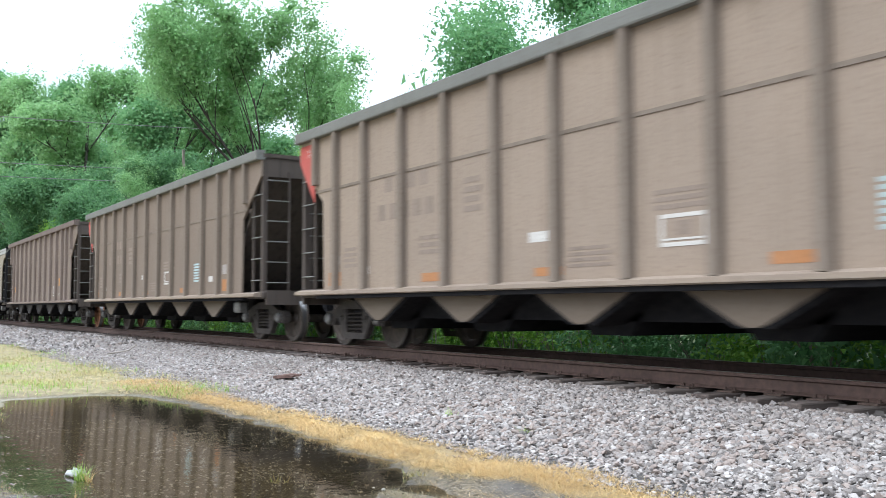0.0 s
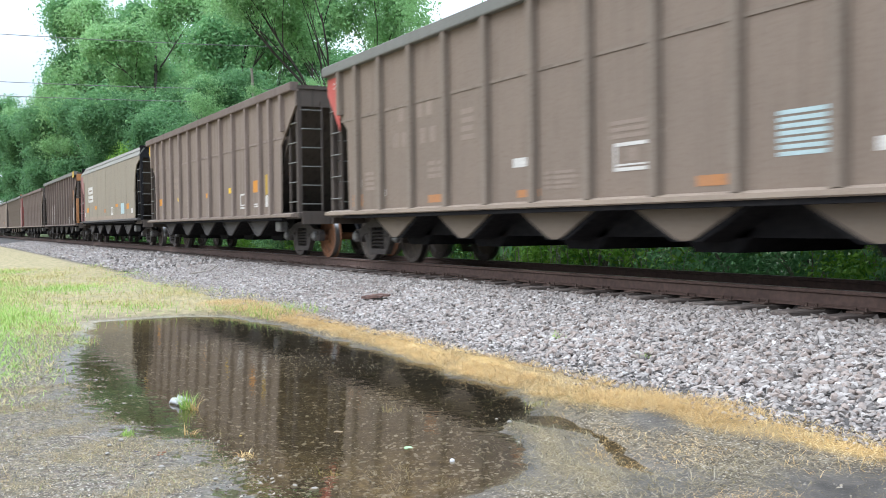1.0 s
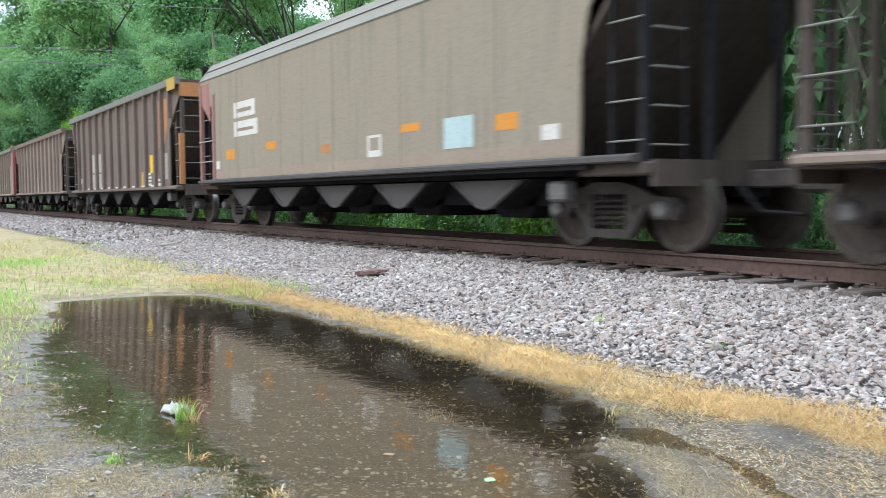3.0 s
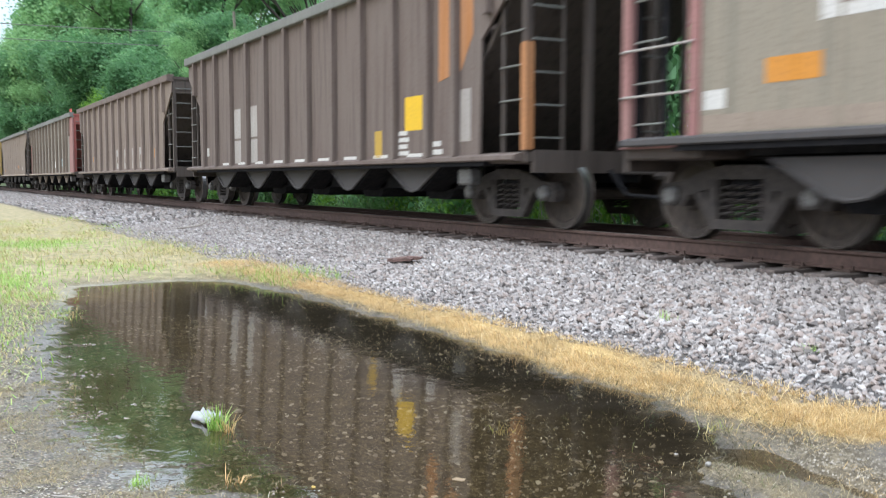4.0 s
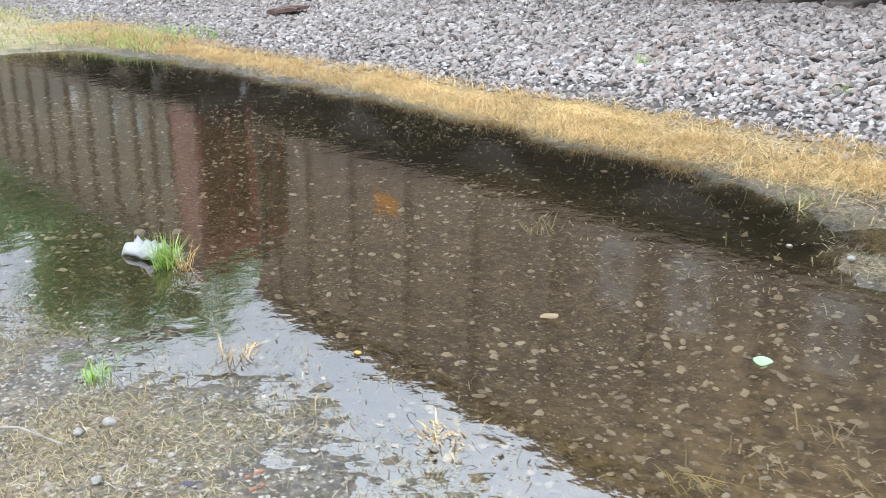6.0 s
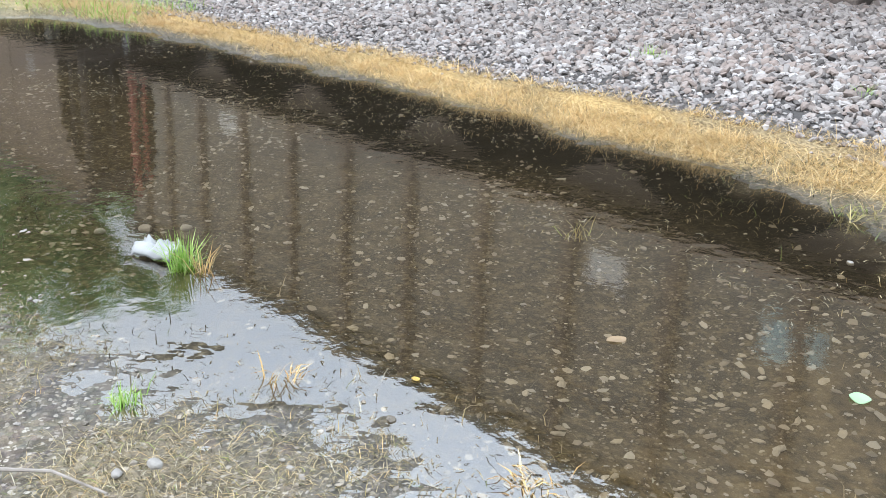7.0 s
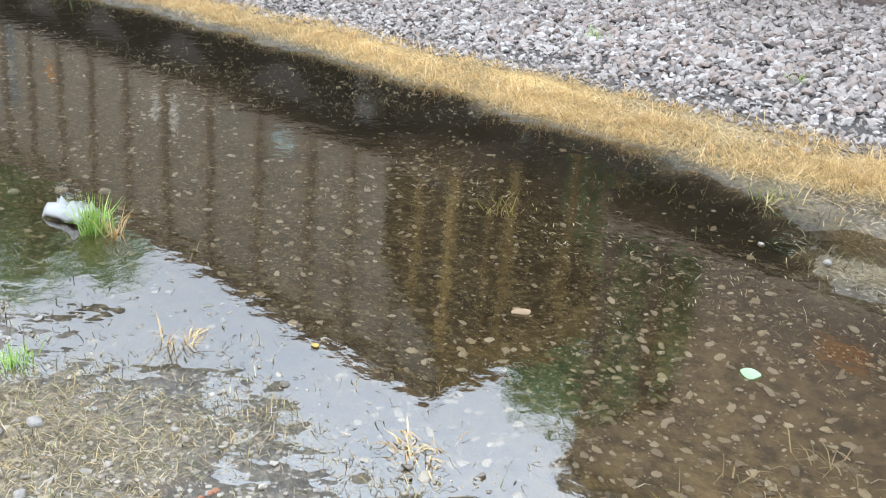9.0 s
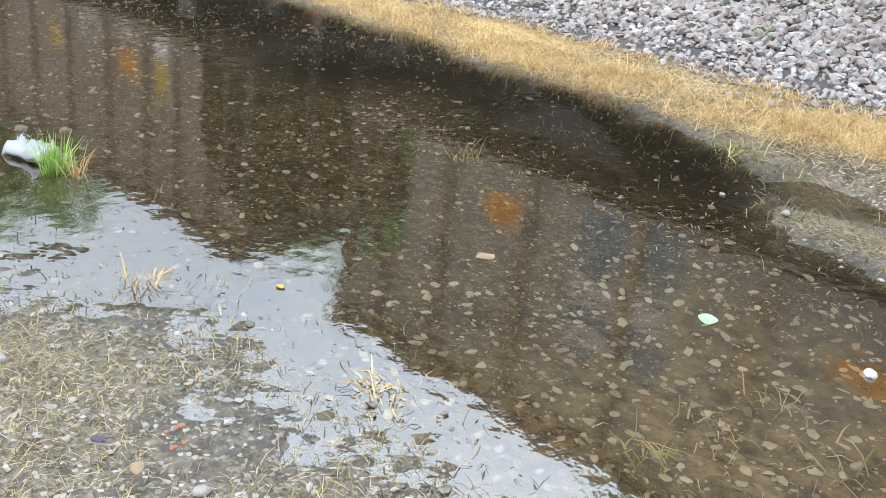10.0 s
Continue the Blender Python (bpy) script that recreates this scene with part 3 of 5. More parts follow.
def stone_verts(n, size, flat=0.65, seed=1, jag=0.3, tilt=0.6):
    """n angular stones round the origin, as (n, 8, 3)."""
    r = np.random.default_rng(seed)
    v = CUBE_V[None] + r.uniform(-jag, jag, (n, 8, 3))
    v = v * 0.92
    v = v * (size[:, None, None] * np.stack([r.uniform(0.8, 1.35, n), r.uniform(0.65, 1.05, n), flat * r.uniform(0.7, 1.1, n)], 1)[:, None])
    rot = np.array([Euler(e).to_matrix() for e in np.stack([r.normal(0, tilt, n), r.normal(0, tilt, n), r.uniform(0, 6.28, n)], 1)])
    return np.einsum("nij,nkj->nki", rot, v)


def stone_field(name, x, y, size, material, sink, label, category, seed, flat=0.65, lift=None, tilt=0.6):
    n = len(x)
    z = ground_height(x, y)[0] if lift is None else lift
    v = stone_verts(n, size, flat, seed, 0.2, tilt) + np.stack([x, y, z + size * sink], 1)[:, None]
    f = (CUBE_F[None] + 8 * np.arange(n)[:, None, None]).reshape(-1, 4)
    return tagged(new(name, from_arrays(name, v, f, material)), label, category, kind="stuff")


def spread(n, x0, x1, y0, y1, seed):
    r = np.random.default_rng(seed)
    return r.uniform(x0, x1, n), r.uniform(y0, y1, n), r

def ico_points():
    g = (1 + 5 ** 0.5) / 2
    v = np.array([(-1, g, 0), (1, g, 0), (-1, -g, 0), (1, -g, 0), (0, -1, g), (0, 1, g), (0, -1, -g), (0, 1, -g), (g, 0, -1), (g, 0, 1), (-g, 0, -1), (-g, 0, 1)], float) * 0.263
    f = np.array([(0, 11, 5), (0, 5, 1), (0, 1, 7), (0, 7, 10), (0, 10, 11), (1, 5, 9), (5, 11, 4), (11, 10, 2), (10, 7, 6), (7, 1, 8), (3, 9, 4), (3, 4, 2), (3, 2, 6), (3, 6, 8), (3, 8, 9), (4, 9, 5), (2, 4, 11), (6, 2, 10), (8, 6, 7), (9, 8, 1)])
    return v, f


ICO_V, ICO_F = ico_points()


def pebble_field(name, x, y, size, material, sink, label, category, seed, flat=0.5, tilt=0.2, jag=0.35):
    """Worn, rounded stones with uneven outlines, as one object."""
    n = len(x)
    r = np.random.default_rng(seed)
    v = ICO_V[None] * r.uniform(1 - jag, 1 + jag, (n, 12, 1)) * (size[:, None] * np.stack([r.uniform(0.9, 1.5, n), r.uniform(0.65, 1.0, n), flat * r.uniform(0.6, 1.2, n)], 1))[:, None]
    rot = np.array([Euler(e).to_matrix() for e in np.stack([r.normal(0, tilt, n), r.normal(0, tilt, n), r.uniform(0, 6.28, n)], 1)])
    v = np.einsum("nij,nkj->nki", rot, v) + np.stack([x, y, ground_height(x, y)[0] + size * flat * sink], 1)[:, None]
    f = (ICO_F[None] + 12 * np.arange(n)[:, None, None]).reshape(-1, 3)
    return tagged(new(name, from_arrays(name, v, f, material)), label, category, kind="stuff")


BALLAST = "loose grey crushed stone ballast sloping up to the track"
x, y, r = spread(84000, -20, 4, 4.3, 7.5, 11)
keep = y + 0.1 * waves(x, y, 3, 30) > 4.36 + 0.3 * r.uniform(0, 1, len(x)) ** 2
x, y = x[keep], y[keep]
size = (0.02 + 0.034 * r.uniform(0, 1, len(x)) ** 1.6) * (0.55 + 0.5 * smoothstep(4.4, 5.4, y))
near_ = x > -8.5
ballast = pebble_field("ballast_bed", x[near_], y[near_], 1.25 * size[near_], M["ballast"], 0.25, BALLAST, "ballast", 12, 0.72, 0.4, 0.4)
stone_field("ballast_bed", x[~near_], y[~near_], size[~near_], M["ballast"], 0.1, BALLAST, "ballast", 112, 0.52, None, 0.42)
shape_r = np.random.default_rng(99)
variants = [from_arrays("stone", ICO_V * shape_r.uniform(0.6, 1.4, (12, 1)) * np.array([0.062, 0.045, 0.036]), ICO_F, M["ballast"]) for _ in range(14)]
sx_, sy_, sr_ = spread(290, -3.2, 0.9, 4.9, 6.4, 98)
for k in range(290):
    part("stone", variants[k % 14], ballast, pose(sx_[k], sy_[k], float(ground_height(sx_[k : k + 1], sy_[k : k + 1])[0][0]) + 0.026, sr_.normal(0, 25), sr_.normal(0, 25), sr_.uniform(0, 360)))
x, y, r = spread(9000, -75, -20, 4.8, 7.5, 13)
stone_field("ballast_bed", x, y, r.uniform(0.07, 0.12, len(x)), M["ballast"], 0.05, BALLAST, "ballast", 14)
x, y, r = spread(6000, -30, 5, 7.5, 10.4, 15)
stone_field("ballast_bed", x, y, r.uniform(0.05, 0.08, len(x)), M["ballast"], 0.0, "grey crushed stone filling between the ties", "ballast", 16)

x, y, r = spread(44000, -6, 1.5, 1.3, 4.0, 17)
u_ = r.uniform(0, 1, len(x))
keep = (inside_shore(x, y) > 0.03 + 0.1 * u_) & (r.uniform(0, 1, len(x)) < 0.09 - 0.05 * smoothstep(2.8, 3.2, y) + 0.5 * smoothstep(-1.3, 0.6, x + 0.25 * waves(x, y, 3, 71)) * (1 - smoothstep(2.6, 3.3, y)) + 0.18 * smoothstep(0.1, 0.6, waves(x, y, 4, 72)))
x, y = x[keep], y[keep]
pebble_field("puddle_pebbles", x, y, 0.006 + 0.026 * np.random.default_rng(2).uniform(0, 1, len(x)) ** 3.5, M["pebble"], 0.12, "worn tan pebbles on the puddle's muddy bed", "pebbles", 18, 0.34)
x, y, r = spread(15000, -4, 1.2, 0.4, 1.85, 19)
keep = (inside_shore(x, y) < 0.2) & (waves(x, y, 3, 33) + r.uniform(-0.8, 0.8, len(x)) > -0.2)
x, y = x[keep], y[keep]
pebble_field("shore_gravel", x, y, 0.004 + 0.014 * np.random.default_rng(3).uniform(0, 1, len(x)) ** 6, M["pebble"], 0.16, "fine brown-grey gravel on the near bank of the puddle", "gravel", 20, 0.6)
x, y, r = spread(1800, 0.0, 3.5, 2.7, 4.6, 23)
keep = inside_shore(x, y) < 0.05
x, y = x[keep], y[keep]
pebble_field("mud_gravel", x, y, 0.004 + 0.014 * np.random.default_rng(5).uniform(0, 1, len(x)) ** 3.5, M["pebble"], 0.1, "pebbles and grit on the muddy bank", "gravel", 24, 0.6)


# ---- grass ----
def blade_field(name, x, y, length, lean, width, material, label, seed, category="grass", z=None):
    """Bent blades, each two quads long, as one object."""
    n = len(x)
    r = np.random.default_rng(seed)
    a, tilt = r.uniform(0, 6.28, n), np.clip(lean + r.normal(0, 0.25, n), 0.05, 1.5)
    z = ground_height(x, y)[0] if z is None else z
    root = np.stack([x, y, z - 0.004], 1)
    way = np.stack([np.cos(a), np.sin(a), 0 * a], 1)
    side = np.stack([-np.sin(a), np.cos(a), 0 * a], 1) * (width * r.uniform(0.6, 1.3, n))[:, None]
    L = length * r.uniform(0.5, 1.25, n)
    rows = []
    for s, w in ((0.0, 1.0), (0.55, 0.85), (1.0, 0.12)):
        t = tilt * (0.55 + 0.75 * s)
        p = root + way * (L * s * np.sin(t))[:, None] + np.array([0, 0, 1.0]) * (L * s * np.maximum(np.cos(t), 0.06))[:, None]
        rows += [p - side * w, p + side * w]
    v = np.stack(rows, 1)
    q = np.array([(0, 1, 3, 2), (2, 3, 5, 4)])
    f = (q[None] + 6 * np.arange(n)[:, None, None]).reshape(-1, 4)
    return tagged(new(name, from_arrays(name, v, f, material, True)), label, category, kind="stuff")


x, y, r = spread(150000, -10, 2.6, 3.6, 5.0, 31)
d = inside_shore(x, y) + 0.05 * waves(x, y, 6, 3)
low, top = straw_edges(x, y)
n_ = r.normal(0, 0.11, len(x))
keep = (d < -0.03) & (y > low + n_) & (y < top - 0.03 + n_) | (d < -0.02) & (y < top) & (r.uniform(0, 1, len(x)) < 0.05)
keep &= ~((x > 0.0) & (waves(x, y, 2.5, 37) < -0.15 + 0.4 * smoothstep(0.3, 0.9, x)))
keep &= r.uniform(0, 1, len(x)) < 0.5 + 0.5 * smoothstep(-0.55, 0.25, waves(x, y, 6, 38) + 0.4 * waves(x, y, 17, 39))
x, y = x[keep], y[keep]
blade_field("straw_strip", x, y, 0.12, 1.28, 0.0011, M["straw"], "strip of matted dry yellow straw along the puddle", 32)
x, y, r = spread(480, -8.5, 0.6, 3.9, 4.7, 231)
low, top = straw_edges(x, y)
keep = (y > low - 0.02) & (y < top + 0.06) & (inside_shore(x, y) < -0.06)
x, y = np.repeat(x[keep], 70), np.repeat(y[keep], 70)
x, y = x + r.normal(0, 0.045, len(x)), y + r.normal(0, 0.03, len(x))
blade_field("straw_tussocks", x, y, np.repeat(r.uniform(0.05, 0.13, len(x) // 70), 70), 1.2, 0.0012, M["straw"], "ragged dry yellow grass tussocks along the puddle", 232)
# flattened dead stalks and litter on the muddy shore
x, y, r = spread(80000, -8.4, 3.0, 2.3, 4.7, 131)
d = inside_shore(x, y) + 0.05 * waves(x, y, 6, 3)
ridge = mud_ridge(x, y)
shore_ = (d < 0.03) & (d > -0.42) & (waves(x, y, 9, 132) + 0.4 * r.normal(0, 1, len(x)) > -0.35)
patch = (x > 0.1) & (d < -0.1) & (waves(x, y, 3.5, 133) + 0.2 * r.normal(0, 1, len(x)) > 0.1)
keep = (shore_ | patch | (r.uniform(0, 1, len(x)) < 1.2 * ridge)) & (y > 2.5) & ((y > 3.2) | (x > 0.1) | (x < -7.6))
x, y = x[keep], y[keep]
yellow = (x > 0.1) & (waves(x, y, 3.5, 135) > 0.15) & (y > 2.9)
blade_field("straw_patches", x[yellow], y[yellow], 0.08, 1.38, 0.0009, M["straw"], "patches of flattened yellow straw on the muddy bank", 136)
x, y = x[~yellow], y[~yellow]
dark = (x < 0.2) & (np.random.default_rng(9).uniform(0, 1, len(x)) < 0.82)
blade_field("shore_stubble", x[dark], y[dark], 0.07, 1.3, 0.0014, M["stubble"], "dark wet dead grass along the water's edge", 137)
x, y = x[~dark], y[~dark]
blade_field("shore_litter", x, y, 0.08, 1.38, 0.0014, M["litter"], "flattened dead stalks and litter on the muddy shore", 134)
x, y, r = spread(70000, -26, -6.9, 0.4, 4.95, 41)
keep = (inside_shore(x, y) < -0.12) & (r.uniform(0, 1, len(x)) < 0.12 + 0.7 * smoothstep(-0.3, 0.6, waves(x, y, 1.6, 42) + 0.3 * waves(x, y, 6, 49)))
x, y = x[keep], y[keep]
lush = waves(x, y, 0.9, 48) + 0.35 * np.random.default_rng(8).normal(0, 1, len(x)) > 0.55
blade_field("meadow_grass", x[~lush], y[~lush], 0.12, 1.0, 0.0035, M["meadow"], "short yellow-green grass on the trodden verge", 43)
blade_field("meadow_grass", x[lush], y[lush], 0.13, 0.7, 0.0035, M["green"], "patches of fresh green grass on the trodden verge", 143)
x, y, r = spread(60000, -22, -2.0, -0.6, 2.2, 44)
edge = np.interp(x, [-24, -10, -7, -5, -4, -3, -2], [2.2, 1.75, 1.62, 1.45, 1.28, 1.05, 0.7])
dry = y + 0.2 * waves(x, y, 2.5, 45) + r.normal(0, 0.12, len(x)) - edge
keep = dry < 0
x, y, dry = x[keep], y[keep], dry[keep]
pale = (dry > -0.42) & (np.random.default_rng(6).uniform(0, 1, len(x)) < 0.7)
blade_field("verge_straw", x[pale], y[pale], 0.09, 1.1, 0.003, M["meadow"], "straw-coloured trodden grass along the puddle's verge", 47)
x, y = x[~pale], y[~pale]
blade_field("verge_grass", x, y, 0.08, 0.9, 0.0032, M["green"], "fresh green grass with pale stalks on the verge", 46)
x, y, r = spread(80000, -3.2, 0.6, 0.55, 1.68, 51)
keep = (inside_shore(x, y) < 0.1) & (waves(x, y, 7, 52) + 0.45 * r.normal(0, 1, len(x)) > -0.05)
x, y = x[keep], y[keep]
blade_field("bank_litter", x, y, 0.045, 1.4, 0.0008, M["litter"], "thin dead grass and litter lying on the gravel bank", 53)
blade_field("bank_straw", x[:4500], y[:4500], 0.06, 1.4, 0.0005, M["straw"], "thin yellow straw lying on the gravel bank", 153)
blade_field("bank_stubble", x[:14000] - 0.02, y[:14000], 0.03, 1.2, 0.0009, M["stubble"], "dark dead grass stubble on the gravel bank", 154)
blade_field("bank_grass", x[:1500] + 0.03, y[:1500], 0.04, 0.9, 0.0009, M["meadow"], "sparse short grass on the gravel bank", 54)
x, y, r = spread(42000, -0.4, 2.4, 2.6, 4.1, 255)
d = inside_shore(x, y)
keep = (d < -0.01) & (r.uniform(0, 1, len(x)) < 0.25 * smoothstep(-0.5, 0.4, waves(x, y, 6, 256) + 0.5 * waves(x, y, 15, 257)) + 0.9 * mud_ridge(x, y))
x, y = x[keep], y[keep]
blade_field("ridge_litter", x, y, 0.05, 1.4, 0.0008, M["litter"], "pale tangled dead stalks on the silt ridge", 258)
x, y, r = spread(14000, -5, 1.1, 1.4, 4.05, 55)
d = inside_shore(x, y)
keep = (d > 0.01) & (waves(x, y, 5, 56) + 0.25 * r.normal(0, 1, len(x)) > np.where((x > 0.0) | (y > 2.9), 0.28, 0.5) + 0.5 * np.clip(d - 0.25, 0, 1))
x, y = x[keep], y[keep]
blade_field("puddle_sprigs", x, y, 0.045, 1.1, 0.0011, M["litter"], "dead grass sprigs sticking out of the water", 57)


x, y, r = spread(34000, -6.5, 0.9, 1.3, 4.1, 58)
d = inside_shore(x, y)
keep = (d > -0.06) & (d < 0.55) & (waves(x, y, 8, 59) + 0.45 * r.normal(0, 1, len(x)) > 0.3 + 1.2 * d)
x, y = x[keep], y[keep]
blade_field("drowned_stubble", x, y, 0.04 + 0.5 * np.clip(-ground_height(x, y)[0], 0, 0.05), 0.95, 0.0013, M["stubble"], "dark drowned grass stubble poking out of the shallows", 60)


# pale bits of straw and chaff afloat
x, y, r = spread(15000, -8, 1.0, 1.4, 4.05, 158)
d = inside_shore(x, y)
keep = (d > 0.02) & (waves(x, y, 4.5, 159) + 0.5 * waves(x, y, 13, 160) + 0.5 * r.normal(0, 1, len(x)) > np.where(y > 2.75, 0.25, 0.85) + 0.5 * smoothstep(0.2, 0.8, d) * (y < 2.75))
x, y = x[keep], y[keep]
blade_field("floating_chaff", x, y, 0.024, 1.42, 0.0013, M["litter"], "pale bits of straw and chaff afloat on the puddle", 161, "litter", z=np.full(len(x), 0.005))


def tuft(x, y, n, height, lean, material, label, seed, spreadr=0.03):
    r = np.random.default_rng(seed)
    dx, dy = r.normal(0, spreadr, n), r.normal(0, spreadr, n)
    z0 = float(ground_height(np.array([x]), np.array([y]))[0][0])
    ob = blade_field("grass_tuft", dx, dy, height, lean, 0.0018, material, label, seed, "grass tuft", z=np.zeros(n))
    ob.location = (x, y, z0)
    return ob


tuft(-1.78, 1.79, 130, 0.125, 0.45, M["green"], "green grass tuft growing out of the puddle by a white scrap", 61, 0.019)
tuft(-1.71, 1.82, 24, 0.11, 0.4, M["straw"], "dry brown stalks beside a green tuft in the puddle", 62, 0.014)
tuft(-1.13, 1.29, 60, 0.055, 0.7, M["green"], "small green grass tuft on the gravel bank", 63, 0.017)
tuft(-0.30, 1.73, 50, 0.06, 1.0, M["straw"], "drowned straw clump in shallow water", 64, 0.03)
tuft(-1.231, 3.02, 26, 0.09, 0.7, M["meadow"], "thin grass sprig standing in the puddle", 65, 0.03)
tuft(-0.576, 3.78, 60, 0.07, 0.8, M["meadow"], "yellow-green grass clump at the water's edge", 66, 0.04)
tuft(-2.62, 5.4, 40, 0.1, 0.6, M["green"], "green weed growing in the ballast", 67, 0.04)
tuft(-1.25, 5.25, 30, 0.09, 0.6, M["green"], "small green weed growing in the ballast", 68, 0.04)
tuft(0.18, 2.02, 40, 0.07, 0.9, M["meadow"], "pale grass clump in shallow water", 69, 0.03)
for k, (ux, uy) in enumerate([(0.28, 2.4), (0.42, 2.27), (0.6, 2.2), (0.2, 2.22), (0.68, 2.42)]):
    tuft(ux, uy, 34, 0.075, 1.05, M["litter"], "pale dead grass clump in the shallows", 160 + k, 0.04)
tuft(-0.98, 1.62, 26, 0.07, 0.8, M["straw"], "dead stalks standing in shallow water", 70, 0.025)


# ---- small things by the puddle ----
def single_stone(name, x, y, z, size, material, label, category, seed, flat=0.6, cuts=2):
    bm = bmesh.new()
    bmesh.ops.create_icosphere(bm, subdivisions=cuts, radius=size / 2)
    for v in bm.verts:
        k = 1 + 0.28 * noise.noise(v.co * (2.2 / size) + Vector((seed, 0, 0)))
        v.co = Vector((v.co.x * k * 1.15, v.co.y * k * 0.9, v.co.z * k * flat))
    s = Solid().take(bm)
    ob = new(name, s.mesh(name, material))
    ob.matrix_world = pose(x, y, z, 0, 0, seed * 47 % 360)
    return tagged(ob, label, category)


def leaf_thing(name, x, y, z, size, material, label, turn, stem=True, wide=0.3):
    s = Solid()
    rim = [(0.5 * size * math.cos(a) * (1 - 0.12 * math.cos(2 * a)), wide * size * math.copysign(abs(math.sin(a)) ** 1.35, math.sin(a)) * (1 + 0.25 * math.cos(a)), 0.03 * size * math.cos(3 * a)) for a in [k * math.pi / 9 for k in range(18)]]
    low = [(p[0], p[1], p[2] - 0.0015) for p in rim]
    s.add(rim + low, [list(range(18)), list(range(35, 17, -1))] + [(k, 18 + k, 18 + (k + 1) % 18, (k + 1) % 18) for k in range(18)])
    ob = new(name, s.mesh(name, material))
    if stem:
        part("stem", Solid().tube([(0.48 * size, 0, 0.001), (0.8 * size, 0.05 * size, 0.004), (1.1 * size, 0.02 * size, 0.002)], [0.0015, 0.0012, 0.001], 5).mesh("stem", material), ob)
    ob.matrix_world = pose(x, y, z, 0, 0, turn)
    return tagged(ob, label, "leaf")


single_stone("white_stone", 0.367, 2.607, 0.003, 0.03, M["white_rock"], "white quartz stone in the shallow puddle", "stone", 3, 0.75)
single_stone("pale_stone", -0.787, 1.199, 0.05, 0.032, M["pebble"], "pale stone on the gravel bank", "stone", 4)
for k, (sx, sy, ss) in enumerate([(-0.25, 1.30, 0.06), (-0.10, 1.22, 0.045), (-0.62, 1.1, 0.05), (-2.27, 1.9, 0.1), (-2.22, 2.03, 0.08), (-2.0, 1.86, 0.15), (-0.86, 1.15, 0.05), (0.37, 1.77, 0.07), (0.46, 1.83, 0.09), (-0.16, 3.29, 0.06), (-1.0, 3.1, 0.05), (0.12, 1.47, 0.05), (-2.3, 1.75, 0.07), (-0.4, 3.35, 0.05)]):
    single_stone("pebble", sx, sy, float(ground_height(np.array([sx]), np.array([sy]))[0][0]) + 0.006, ss * 0.5, M["pebble"], "rounded pale pebble at the puddle's edge", "pebble", 5 + k)
# the crumpled white scrap by the tuft
scrap = Solid()
bmw = bmesh.new()
bmesh.ops.create_grid(bmw, x_segments=10, y_segments=6, size=0.5)
for v in bmw.verts:
    v.co = Vector((v.co.x * 0.17, v.co.y * 0.08, 0.016 + 0.06 * noise.noise(Vector((v.co.x * 5, v.co.y * 6, 3))) + 0.09 * (0.25 - v.co.y ** 2)))
ext = bmesh.ops.extrude_face_region(bmw, geom=bmw.faces[:])
for v in [g for g in ext["geom"] if isinstance(g, bmesh.types.BMVert)]:
    v.co.z -= 0.01
so = new("plastic_scrap", scrap.take(bmw).mesh("plastic_scrap", M["paper"], True))
so.matrix_world = pose(-1.92, 1.78, 0.0, 0, 0, 18)
tagged(so, "crumpled wet white plastic scrap beside a grass tuft", "litter")
leaf_thing("floating_leaf", 0.0, 2.541, 0.004, 0.055, M["pale_leaf"], "pale green leaf floating on the puddle", -10, False, 0.42)
leaf_thing("floating_leaf", -0.565, 2.372, 0.003, 0.06, M["tan_leaf"], "brown leaf lying in the puddle", 60, False)
leaf_thing("floating_leaf", -0.76, 1.85, 0.004, 0.026, M["yellow_leaf"], "small yellow leaf afloat on the puddle", 20, False)
leaf_thing("dry_leaf", -0.313, 1.222, 0.06, 0.036, M["tan_leaf"], "dry tan leaf on the gravel bank", 150)
leaf_thing("dry_leaf", -0.42, 1.21, 0.064, 0.028, M["purple_leaf"], "dark purple dead leaf on the gravel bank", 40)
for k in range(7):
    single_stone("brick_crumb", -0.36 + 0.03 * math.cos(k * 2.1), 1.32 + 0.025 * math.sin(k * 1.7), 0.052, 0.011, M["red_clay"], "crumb of red brick on the gravel bank", "brick crumb", 30 + k)


def stick(name, pts, radius, material, label, x, y, z, turn):
    ob = new(name, Solid().tube(pts, [radius * (1 - 0.6 * k / len(pts)) for k in range(len(pts))], 6).mesh(name, material))
    ob.matrix_world = pose(x, y, z, 0, 0, turn)
    return tagged(ob, label, "twig")


# the split timber on the ballast
chunk = Solid()
for k, (w, h, off) in enumerate([(0.5, 0.05, 0.0), (0.42, 0.04, 0.05), (0.3, 0.045, -0.05)]):
    chunk.prism([(-w / 2, 0), (w / 2 * 0.9, 0.005), (w / 2, h * 0.6), (0.05, h), (-w / 2 * 0.95, h * 0.7)], off - 0.02, off + 0.03)
co = new("wood_chunk", chunk.mesh("wood_chunk", M["debris"]))
co.matrix_world = pose(-7.4, 5.75, 0.2, 8, -5, 28)
tagged(co, "splintered red-brown wood piece lying on the ballast", "wood")
stick("twig", [(-0.6, 0, 0), (-0.2, 0.06, 0.05), (0.2, 0, 0.1), (0.6, -0.1, 0.22)], 0.02, M["twig"], "bare dead twig on the ballast edge", -15.6, 5.5, 0.2, 20)
stick("twig", [(-0.12, 0, 0), (0, 0.015, 0.01), (0.14, -0.01, 0.006)], 0.004, M["twig"], "thin brown twig on the gravel bank", -0.86, 1.02, 0.06, 30)


